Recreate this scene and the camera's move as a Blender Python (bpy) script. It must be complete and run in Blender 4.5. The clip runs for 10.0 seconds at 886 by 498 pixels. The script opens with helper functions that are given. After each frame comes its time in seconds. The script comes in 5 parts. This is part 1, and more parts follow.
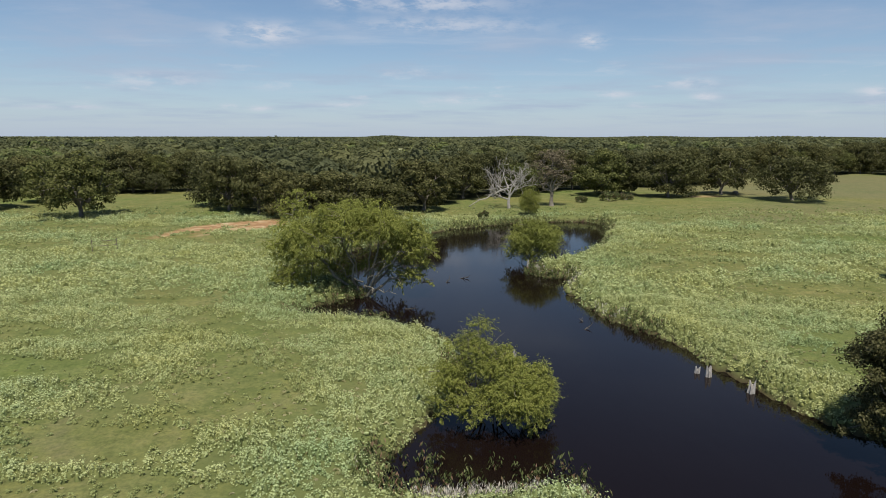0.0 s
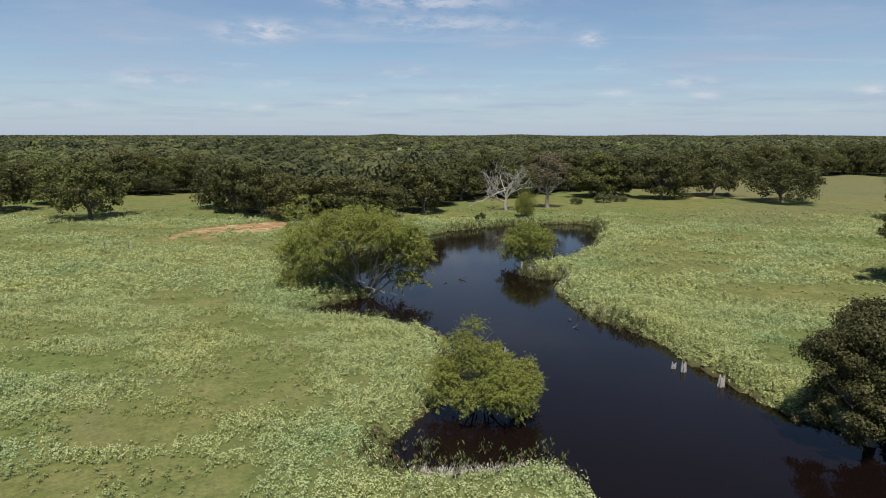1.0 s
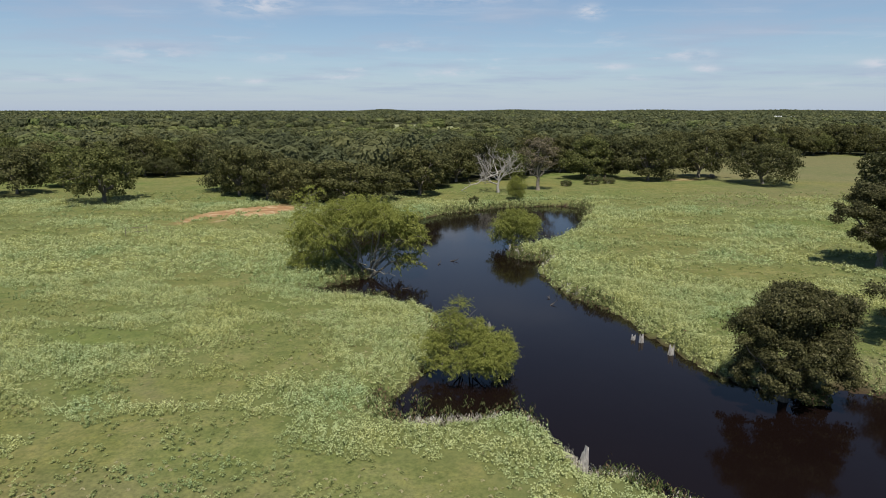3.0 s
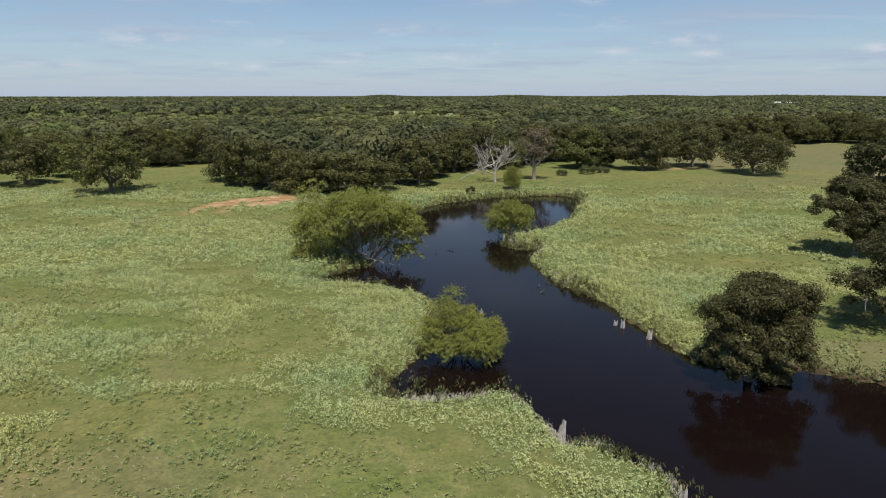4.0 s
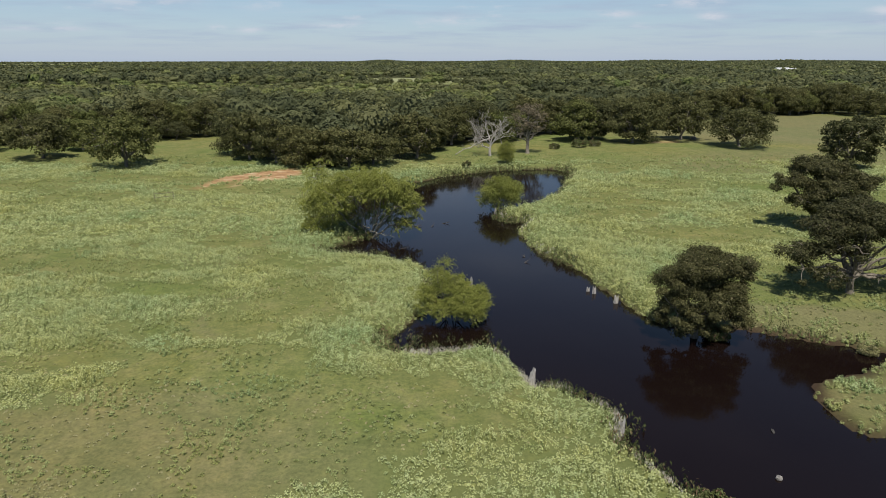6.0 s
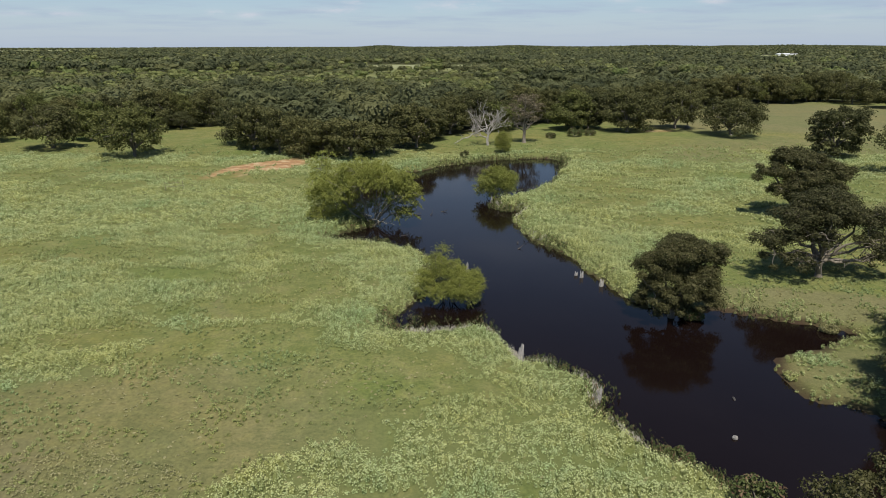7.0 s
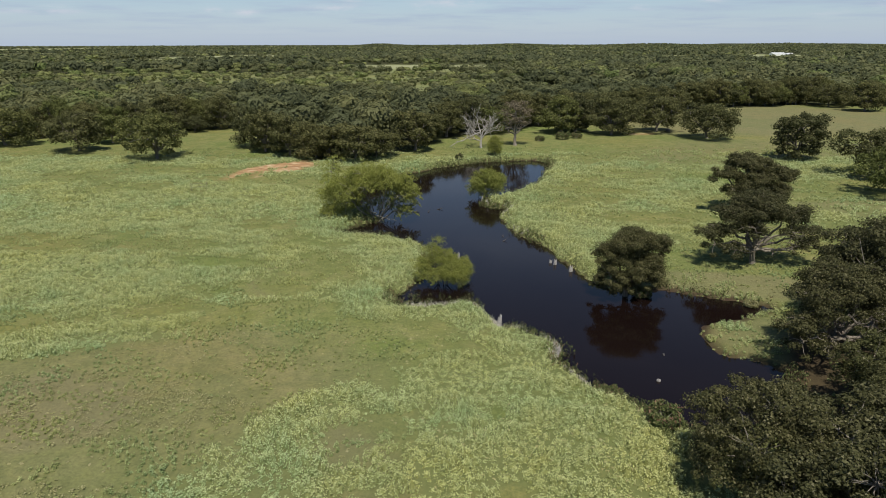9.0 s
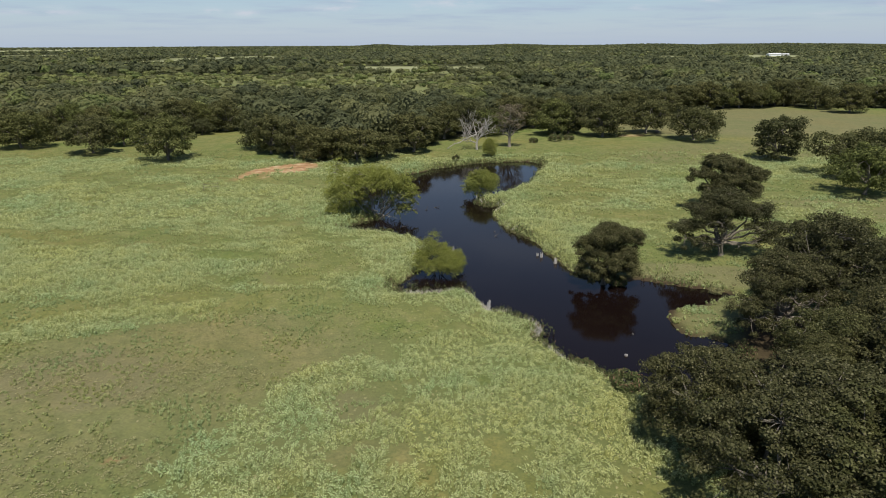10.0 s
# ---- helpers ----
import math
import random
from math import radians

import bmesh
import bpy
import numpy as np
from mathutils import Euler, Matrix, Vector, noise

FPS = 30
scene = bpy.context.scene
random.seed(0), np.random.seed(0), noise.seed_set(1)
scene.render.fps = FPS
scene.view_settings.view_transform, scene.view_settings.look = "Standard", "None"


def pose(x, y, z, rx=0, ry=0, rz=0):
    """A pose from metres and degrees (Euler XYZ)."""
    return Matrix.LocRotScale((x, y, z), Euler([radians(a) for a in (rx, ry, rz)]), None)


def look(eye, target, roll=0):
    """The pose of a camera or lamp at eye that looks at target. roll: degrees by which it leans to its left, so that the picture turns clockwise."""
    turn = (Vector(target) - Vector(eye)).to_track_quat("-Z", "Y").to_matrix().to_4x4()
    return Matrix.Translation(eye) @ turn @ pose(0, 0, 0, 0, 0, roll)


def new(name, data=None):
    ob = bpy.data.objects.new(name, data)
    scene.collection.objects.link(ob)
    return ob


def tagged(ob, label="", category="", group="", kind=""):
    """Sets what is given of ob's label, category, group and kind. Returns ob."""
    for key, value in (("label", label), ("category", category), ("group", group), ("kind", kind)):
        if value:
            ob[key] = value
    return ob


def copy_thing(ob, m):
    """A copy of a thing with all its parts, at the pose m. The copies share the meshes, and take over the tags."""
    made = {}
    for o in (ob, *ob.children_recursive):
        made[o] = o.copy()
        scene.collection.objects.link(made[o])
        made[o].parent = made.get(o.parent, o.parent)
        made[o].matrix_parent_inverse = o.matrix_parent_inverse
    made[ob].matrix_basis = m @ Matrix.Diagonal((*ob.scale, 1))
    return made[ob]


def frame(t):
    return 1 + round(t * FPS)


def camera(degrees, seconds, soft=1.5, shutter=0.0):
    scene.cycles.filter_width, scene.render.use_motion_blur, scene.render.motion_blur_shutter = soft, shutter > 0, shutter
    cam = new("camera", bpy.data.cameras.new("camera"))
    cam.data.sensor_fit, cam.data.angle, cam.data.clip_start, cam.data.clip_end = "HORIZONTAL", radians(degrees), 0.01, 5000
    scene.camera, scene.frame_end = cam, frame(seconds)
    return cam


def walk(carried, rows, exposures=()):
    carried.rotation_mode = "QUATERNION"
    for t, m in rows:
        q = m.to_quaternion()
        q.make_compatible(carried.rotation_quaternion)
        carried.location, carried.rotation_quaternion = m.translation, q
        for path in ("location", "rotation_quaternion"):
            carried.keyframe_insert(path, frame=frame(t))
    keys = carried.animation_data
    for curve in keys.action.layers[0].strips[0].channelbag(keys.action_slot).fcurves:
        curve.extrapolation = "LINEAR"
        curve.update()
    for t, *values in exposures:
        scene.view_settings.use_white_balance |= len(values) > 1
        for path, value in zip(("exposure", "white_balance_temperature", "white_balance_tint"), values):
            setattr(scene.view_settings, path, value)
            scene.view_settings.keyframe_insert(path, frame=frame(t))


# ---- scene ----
cam = camera(71.8, 10.0, soft=0.85)
PATH = [
    (0, (0.012, -0.402, 17.776), (0.016, 1.565, 17.414), 0.1),
    (0.5, (0.155, -2.324, 18.439), (0.159, -0.358, 18.075), 0.1),
    (1, (0.236, -4.258, 19.063), (0.242, -2.292, 18.696), 0.1),
    (1.5, (0.361, -6.138, 19.717), (0.369, -4.176, 19.334), 0.1),
    (2, (0.519, -7.992, 20.443), (0.527, -6.033, 20.038), 0.1),
    (2.5, (0.568, -9.933, 21.086), (0.58, -7.978, 20.661), 0.1),
    (4, (1.227, -15.788, 23.253), (1.24, -13.848, 22.764), -0.0),
    (4.5, (1.333, -17.771, 24.02), (1.347, -15.838, 23.506), -0.0),
    (5, (1.509, -19.796, 24.789), (1.522, -17.87, 24.25), -0.0),
    (5.5, (1.674, -21.952, 25.613), (1.687, -20.034, 25.048), -0.0),
    (7, (2.054, -29.162, 28.071), (2.067, -27.266, 27.437), -0.1),
    (7.5, (2.117, -32.128, 28.909), (2.131, -30.233, 28.269), -0.1),
    (8, (2.184, -35.466, 29.751), (2.2, -33.57, 29.112), -0.1),
    (8.5, (2.407, -39.011, 30.704), (2.422, -37.116, 30.064), -0.1),
    (9, (2.443, -43.098, 31.734), (2.461, -41.203, 31.093), -0.1),
    (9.5, (2.754, -47.282, 32.72), (2.771, -45.388, 32.079), -0.2),
    (10, (2.983, -51.568, 33.549), (3.002, -49.673, 32.909), -0.2),
]
walk(cam, [(t, look(eye, target, roll)) for t, eye, target, roll in PATH])

# ---- world and sun ----
SUN_EL, SUN_DIR = 66.0, (0.12, -1.0)          # the sun stands high behind the camera


def build_world():
    world = bpy.data.worlds.new("sky")
    scene.world = world
    world.use_nodes = True
    nt = world.node_tree
    nt.nodes.clear()
    N, L = nt.nodes.new, nt.links.new

    def math_(op, a, b=None, clamp=False):
        n = N("ShaderNodeMath")
        n.operation, n.use_clamp = op, clamp
        for i, v in enumerate((a, b)):
            if v is None:
                continue
            if isinstance(v, (int, float)):
                n.inputs[i].default_value = v
            else:
                L(v, n.inputs[i])
        return n.outputs[0]

    def mix(fac, a, b):
        n = N("ShaderNodeMix")
        n.data_type = "RGBA"
        for sock, v in ((n.inputs[0], fac), (n.inputs[6], a), (n.inputs[7], b)):
            if isinstance(v, (int, float, tuple)):
                sock.default_value = v
            else:
                L(v, sock)
        return n.outputs[2]

    def combine(x, y, z):
        n = N("ShaderNodeCombineXYZ")
        for sock, v in zip(n.inputs, (x, y, z)):
            if isinstance(v, (int, float)):
                sock.default_value = v
            else:
                L(v, sock)
        return n.outputs[0]

    def fbm(vec, scale, detail, rough, lo, hi):
        n = N("ShaderNodeTexNoise")
        n.inputs["Scale"].default_value, n.inputs["Detail"].default_value, n.inputs["Roughness"].default_value = scale, detail, rough
        L(vec, n.inputs["Vector"])
        r = N("ShaderNodeMapRange")
        r.interpolation_type = "SMOOTHSTEP"
        r.inputs[1].default_value, r.inputs[2].default_value = lo, hi
        L(n.outputs["Fac"], r.inputs[0])
        return r.outputs[0]

    sky = N("ShaderNodeTexSky")
    sky.sky_type, sky.sun_disc = "NISHITA", False
    sky.sun_elevation, sky.sun_rotation = radians(SUN_EL), math.atan2(SUN_DIR[0], SUN_DIR[1])
    sky.altitude, sky.air_density, sky.dust_density, sky.ozone_density = 200, 1.0, 0.0, 4.0
    tc = N("ShaderNodeTexCoord")
    sep = N("ShaderNodeSeparateXYZ")
    L(tc.outputs["Generated"], sep.inputs[0])
    x, y, z = sep.outputs
    up = math_("MAXIMUM", z, 0.0)
    # a flat deck of cloud, seen in perspective
    over = math_("ADD", up, 0.05)
    deck = combine(math_("DIVIDE", x, over), math_("DIVIDE", y, over), 0.0)
    sheet = fbm(deck, 0.55, 6.0, 0.58, 0.42, 0.72)
    wisps = fbm(combine(math_("MULTIPLY", math_("DIVIDE", x, over), 0.45), math_("DIVIDE", y, over), 3.0), 1.3, 7.0, 0.6, 0.5, 0.78)
    # small cumulus low over the horizon
    low = fbm(combine(math_("MULTIPLY", x, 1.0), math_("MULTIPLY", z, 4.5), 7.3), 9.0, 5.0, 0.55, 0.6, 0.72)
    band = math_("MULTIPLY", math_("SUBTRACT", 1.0, math_("MULTIPLY", math_("ABSOLUTE", math_("SUBTRACT", up, 0.07)), 16.0), True), 0.55)
    low = math_("MULTIPLY", low, band)
    fair = math_("MULTIPLY", up, 8.0, True)
    thin = math_("SUBTRACT", 1.5, math_("MULTIPLY", up, 3.0), True)
    veil = math_("MULTIPLY", math_("MULTIPLY", math_("MULTIPLY", sheet, 0.75), math_("MULTIPLY", up, 25.0, True)), thin)
    cloud = math_("MAXIMUM", math_("MULTIPLY", math_("MULTIPLY", math_("MULTIPLY", wisps, 0.35), fair), thin), low)
    puff = fbm(combine(x, math_("MULTIPLY", z, 3.0), 2.7), 26.0, 6.0, 0.62, 0.34, 0.62)
    # the few brighter clouds: azimuth offset, elevation, half width, half height, strength
    for cx, cz, w, h, k in CLOUDS:
        dx = math_("DIVIDE", math_("SUBTRACT", math_("DIVIDE", x, math_("MAXIMUM", y, 0.2)), cx), w)
        dz = math_("DIVIDE", math_("SUBTRACT", math_("DIVIDE", z, math_("MAXIMUM", y, 0.2)), cz), h)
        d = math_("ADD", math_("MULTIPLY", dx, dx), math_("MULTIPLY", dz, dz))
        g = math_("POWER", 2.718, math_("MULTIPLY", d, -1.0))
        ahead = math_("GREATER_THAN", y, 0.2)
        cloud = math_("MAXIMUM", cloud, math_("MULTIPLY", math_("MULTIPLY", math_("MULTIPLY", g, puff), k), ahead))
    hazy = math_("POWER", math_("SUBTRACT", 1.0, up), 11.0)
    base = mix(math_("MULTIPLY", hazy, 0.8), sky.outputs[0], HAZE)
    colour = mix(veil, base, VEIL)
    colour = mix(cloud, colour, CLOUD)
    bg = N("ShaderNodeBackground")
    L(colour, bg.inputs[0])
    bg.inputs[1].default_value = SKY
    out = N("ShaderNodeOutputWorld")
    L(bg.outputs[0], out.inputs[0])


SKY, HAZE, CLOUD, VEIL = 0.09, (3.6, 4.75, 6.7, 1), (6.6, 6.9, 7.7, 1), (4.05, 4.9, 6.4, 1)
CLOUDS = [(-0.286, 0.158, 0.06, 0.015, 1.0), (0.0, 0.17, 0.15, 0.013, 0.55), (-0.02, 0.202, 0.12, 0.013, 0.7), (-0.148, 0.208, 0.035, 0.012, 0.9), (0.233, 0.147, 0.022, 0.01, 0.9),
          (-0.46, 0.087, 0.08, 0.013, 0.6), (0.395, 0.083, 0.035, 0.008, 0.9), (0.42, 0.063, 0.02, 0.006, 0.9), (0.27, 0.066, 0.03, 0.005, 0.8), (0.033, 0.057, 0.05, 0.006, 0.7),
          (-0.155, 0.05, 0.04, 0.005, 0.7), (-0.338, 0.046, 0.012, 0.004, 1.0), (-0.29, 0.043, 0.018, 0.004, 0.8), (0.69, 0.072, 0.03, 0.008, 0.9), (-0.26, 0.079, 0.04, 0.008, 0.4), (-0.035, 0.1, 0.04, 0.008, 0.4), (-0.6, 0.045, 0.06, 0.004, 0.7)]
build_world()
sun = new("sun", bpy.data.lights.new("sun", "SUN"))
sun.data.energy, sun.data.angle, sun.data.color = 5.0, radians(0.53), (1.0, 0.95, 0.86)
h_ = math.cos(radians(SUN_EL)) / math.hypot(*SUN_DIR)
sun.matrix_world = look((0, 0, 60), (-SUN_DIR[0] * h_, -SUN_DIR[1] * h_, 60 - math.sin(radians(SUN_EL))))
scene.view_settings.exposure = 0.08


# ---- materials ----
def material(name, rough=0.8, spec=0.3):
    m = bpy.data.materials.new(name)
    m.use_nodes = True
    nt = m.node_tree
    b = nt.nodes["Principled BSDF"]
    b.inputs["Roughness"].default_value, b.inputs["Specular IOR Level"].default_value = rough, spec
    return m, nt, b


def ramp(nt, fac, stops):
    r = nt.nodes.new("ShaderNodeValToRGB")
    while len(r.color_ramp.elements) < len(stops):
        r.color_ramp.elements.new(0.5)
    for e, (p, c) in zip(r.color_ramp.elements, stops):
        e.position, e.color = p, (*c, 1)
    nt.links.new(fac, r.inputs[0])
    return r.outputs[0]


def noise_fac(nt, scale, detail=5.0, rough=0.55, stretch=None, space="Object"):
    tc = nt.nodes.new("ShaderNodeTexCoord")
    src = tc.outputs[space]
    if stretch:
        mp = nt.nodes.new("ShaderNodeMapping")
        mp.inputs["Scale"].default_value = stretch
        nt.links.new(src, mp.inputs[0])
        src = mp.outputs[0]
    n = nt.nodes.new("ShaderNodeTexNoise")
    n.inputs["Scale"].default_value, n.inputs["Detail"].default_value, n.inputs["Roughness"].default_value = scale, detail, rough
    nt.links.new(src, n.inputs["Vector"])
    return n.outputs["Fac"]


def blend(nt, fac, a, b, kind="MIX"):
    n = nt.nodes.new("ShaderNodeMix")
    n.data_type, n.blend_type = "RGBA", kind
    for sock, v in ((n.inputs[0], fac), (n.inputs[6], a), (n.inputs[7], b)):
        if isinstance(v, (int, float)):
            sock.default_value = v
        elif isinstance(v, tuple):
            sock.default_value = (*v, 1)
        else:
            nt.links.new(v, sock)
    return n.outputs[2]


def bump(nt, b, fac, strength, distance):
    n = nt.nodes.new("ShaderNodeBump")
    n.inputs["Strength"].default_value, n.inputs["Distance"].default_value = strength, distance
    nt.links.new(fac, n.inputs["Height"])
    nt.links.new(n.outputs[0], b.inputs["Normal"])


def leaf_material(name, stops, big=0.25, glow=0.25, rough=0.7, spec=0.18, tint=0.3, tone=""):
    """Foliage: each leaf spray has its own shade, each tree its own tint; some light passes through."""
    m, nt, b = material(name, rough, spec)
    geo = nt.nodes.new("ShaderNodeNewGeometry")
    c = ramp(nt, geo.outputs["Random Per Island"], stops)
    patch = noise_fac(nt, big, 3.0)
    c = blend(nt, 0.7, c, ramp(nt, patch, [(0.3, (0.76, 0.78, 0.74)), (0.5, (1, 1, 1)), (0.72, (1.16, 1.14, 1.06))]), "MULTIPLY")
    info = nt.nodes.new("ShaderNodeObjectInfo")
    c = blend(nt, tint, c, ramp(nt, attribute(nt, tone) if tone else info.outputs["Random"], [(0.0, (0.62, 0.66, 0.62)), (0.4, (0.98, 0.98, 0.86)), (0.75, (1.16, 1.1, 0.93)), (0.9, (1.05, 1.22, 0.78)), (1.0, (1.6, 1.6, 1.15) if tone else (1.1, 1.15, 0.8))]), "MULTIPLY")
    nt.links.new(c, b.inputs["Base Color"])
    tr = nt.nodes.new("ShaderNodeBsdfTranslucent")
    nt.links.new(c, tr.inputs[0])
    mx = nt.nodes.new("ShaderNodeMixShader")
    mx.inputs[0].default_value = glow
    nt.links.new(b.outputs[0], mx.inputs[1])
    nt.links.new(tr.outputs[0], mx.inputs[2])
    nt.links.new(mx.outputs[0], nt.nodes["Material Output"].inputs[0])
    return m


def bark_material(name, dark, light, scale=6.0):
    m, nt, b = material(name, 0.9, 0.2)
    f = noise_fac(nt, scale, 6.0, 0.65, (1, 1, 0.25))
    nt.links.new(ramp(nt, f, [(0.3, dark), (0.7, light)]), b.inputs["Base Color"])
    bump(nt, b, f, 0.7, 0.05)
    return m


def attribute(nt, name):
    a = nt.nodes.new("ShaderNodeAttribute")
    a.attribute_name = name
    return a.outputs["Fac"]


def ground_material():
    m, nt, b = material("pasture", 0.95, 0.1)
    wide = noise_fac(nt, 0.035, 4.0, 0.6)
    mid = noise_fac(nt, 0.35, 5.0, 0.65)
    fine = noise_fac(nt, 3.5, 6.0, 0.75)
    grass = ramp(nt, mid, [(0.3, (0.108, 0.127, 0.04)), (0.5, (0.146, 0.156, 0.054)), (0.7, (0.184, 0.179, 0.073))])
    grass = blend(nt, 0.8, grass, ramp(nt, wide, [(0.35, (0.78, 0.95, 0.75)), (0.5, (1, 1, 1)), (0.65, (1.15, 1.02, 0.95))]), "MULTIPLY")
    grass = blend(nt, 0.75, grass, ramp(nt, fine, [(0.3, (0.45, 0.48, 0.42)), (0.5, (1, 1, 1)), (0.72, (1.5, 1.45, 1.3))]), "MULTIPLY")
    clods = noise_fac(nt, 1.1, 4.0, 0.7)
    grass = blend(nt, 0.8, grass, ramp(nt, clods, [(0.35, (0.72, 0.78, 0.7)), (0.5, (1, 1, 1)), (0.66, (1.2, 1.14, 1.05))]), "MULTIPLY")
    brown = blend(nt, 0.7, (0.165, 0.14, 0.08), ramp(nt, fine, [(0.3, (0.6, 0.6, 0.6)), (0.7, (1.3, 1.3, 1.3))]), "MULTIPLY")
    c = blend(nt, attribute(nt, "dry"), grass, brown)
    # ground between the weeds, its colour darkened for the shade under the plants
    under = blend(nt, fine, (0.08, 0.094, 0.031), (0.165, 0.182, 0.068))
    c = blend(nt, attribute(nt, "weedy"), c, under)
    # darker ground colour wherever the woods stand
    woods_floor = blend(nt, fine, (0.03, 0.035, 0.014), (0.07, 0.07, 0.03))
    c = blend(nt, attribute(nt, "wooded"), c, woods_floor)
    pale = blend(nt, mid, (0.19, 0.21, 0.095), (0.3, 0.29, 0.17))
    c = blend(nt, attribute(nt, "field"), c, pale)
    clay = ramp(nt, noise_fac(nt, 0.5, 6.0, 0.7), [(0.35, (0.24, 0.13, 0.068)), (0.5, (0.33, 0.2, 0.098)), (0.64, (0.46, 0.345, 0.22))])
    c = blend(nt, attribute(nt, "clay"), c, clay)
    # mud, coloured darker so that it carries the grove's shade too
    mud_and_shade = blend(nt, fine, (0.024, 0.015, 0.01), (0.07, 0.047, 0.029))
    c = blend(nt, attribute(nt, "mud_and_shade"), c, mud_and_shade)
    nt.links.new(c, b.inputs["Base Color"])
    bump(nt, b, fine, 0.8, 0.12)
    return m


def water_material():
    m, nt, b = material("dark_pond_water", 0.065, 0.36)
    b.inputs["IOR"].default_value = 1.33
    f = noise_fac(nt, 0.05, 3.0)
    nt.links.new(ramp(nt, f, [(0.35, (0.006, 0.0033, 0.0028)), (0.7, (0.008, 0.0048, 0.004))]), b.inputs["Base Color"])
    rip = noise_fac(nt, 1.1, 3.0, 0.5, (1, 0.55, 1))
    bump(nt, b, rip, 0.09, 0.05)
    return m


def weed_material():
    """Knee-high weeds: grass green where they stand low, pale grey-green where they stand thick; the lowest stops put
    shade into the mounds' cores.
    """
    m, nt, b = material("weed_leaves", 0.75, 0.12)
    geo = nt.nodes.new("ShaderNodeNewGeometry")
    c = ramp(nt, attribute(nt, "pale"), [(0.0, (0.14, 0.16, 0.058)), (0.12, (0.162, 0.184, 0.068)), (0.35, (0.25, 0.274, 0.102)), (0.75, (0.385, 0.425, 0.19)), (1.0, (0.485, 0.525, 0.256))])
    c = blend(nt, 1.0, c, ramp(nt, geo.outputs["Random Per Island"], [(0.0, (0.86, 0.87, 0.84)), (0.6, (1.0, 1.0, 1.0)), (0.95, (1.06, 1.06, 1.05)), (1.0, (1.16, 1.14, 1.18))]), "MULTIPLY")
    c = blend(nt, 0.75, c, ramp(nt, noise_fac(nt, 0.075, 4.0, 0.6), [(0.34, (0.8, 0.95, 1.02)), (0.5, (1, 1, 1)), (0.66, (1.08, 1.01, 0.86))]), "MULTIPLY")
    c = blend(nt, 0.7, c, ramp(nt, noise_fac(nt, 0.6, 3.0, 0.6), [(0.34, (0.84, 0.87, 0.82)), (0.5, (1, 1, 1)), (0.68, (1.14, 1.1, 1.06))]), "MULTIPLY")
    nt.links.new(c, b.inputs["Base Color"])
    tr = nt.nodes.new("ShaderNodeBsdfTranslucent")
    nt.links.new(c, tr.inputs[0])
    mx = nt.nodes.new("ShaderNodeMixShader")
    mx.inputs[0].default_value = 0.3
    nt.links.new(b.outputs[0], mx.inputs[1])
    nt.links.new(tr.outputs[0], mx.inputs[2])
    nt.links.new(mx.outputs[0], nt.nodes["Material Output"].inputs[0])
    return m


GROUND, WATER = ground_material(), water_material()
OAK = leaf_material("oak_leaves", [(0.0, (0.056, 0.06, 0.021)), (0.45, (0.097, 0.099, 0.037)), (0.85, (0.143, 0.14, 0.057)), (1.0, (0.195, 0.18, 0.092))], glow=0.3, tint=0.8)
# oak leaves again, darkened to put the near crowns' inner shade into the colour
SHADED_OAK = leaf_material("shaded_oak_leaves", [(0.0, (0.038, 0.039, 0.014)), (0.5, (0.07, 0.07, 0.028)), (0.85, (0.115, 0.11, 0.05)), (1.0, (0.19, 0.174, 0.1))], glow=0.25, tint=0.4, rough=0.65, spec=0.12)
WOODS = leaf_material("woodland_leaves", [(0.0, (0.098, 0.106, 0.05)), (0.5, (0.13, 0.139, 0.07)), (1.0, (0.168, 0.176, 0.092))], glow=0.35, big=0.02, tint=1.0, tone="tone")
WILLOW = leaf_material("willow_leaves", [(0.0, (0.182, 0.206, 0.045)), (0.5, (0.265, 0.286, 0.066)), (1.0, (0.36, 0.365, 0.112))], glow=0.4, tint=0.2)
WEED = weed_material()
TUFT = leaf_material("dry_tufts", [(0.0, (0.23, 0.23, 0.095)), (0.5, (0.32, 0.305, 0.145)), (1.0, (0.44, 0.4, 0.23))], big=0.08, glow=0.42, rough=0.8, spec=0.1, tint=0.0)
RUSH = leaf_material("shore_plants", [(0.0, (0.06, 0.08, 0.025)), (0.5, (0.12, 0.145, 0.05)), (0.78, (0.2, 0.21, 0.09)), (0.86, (0.16, 0.1, 0.06)), (1.0, (0.24, 0.16, 0.1))], glow=0.25, rough=0.7, spec=0.15, tint=0.0)
STRAW = leaf_material("bleached_stalks", [(0.0, (0.4, 0.36, 0.3)), (0.5, (0.55, 0.5, 0.43)), (1.0, (0.66, 0.62, 0.55))], glow=0.3, rough=0.8, spec=0.1, tint=0.0)
SEAR = leaf_material("withered_leaves", [(0.0, (0.1, 0.08, 0.05)), (0.6, (0.17, 0.14, 0.09)), (1.0, (0.24, 0.2, 0.13))], glow=0.2, tint=0.0)
BARK = bark_material("oak_bark", (0.08, 0.07, 0.055), (0.27, 0.24, 0.195))
PALE_BARK = bark_material("willow_bark", (0.13, 0.115, 0.085), (0.33, 0.3, 0.235))
# the oak bark a touch lighter, with sunlight on the limbs put into the colour
PALE_OAK_BARK = bark_material("lit_oak_bark", (0.1, 0.085, 0.065), (0.28, 0.245, 0.195))
DEAD = bark_material("dead_wood", (0.2, 0.18, 0.155), (0.46, 0.43, 0.38))
STUMP = bark_material("weathered_stump_wood", (0.18, 0.165, 0.15), (0.52, 0.49, 0.45), 9.0)


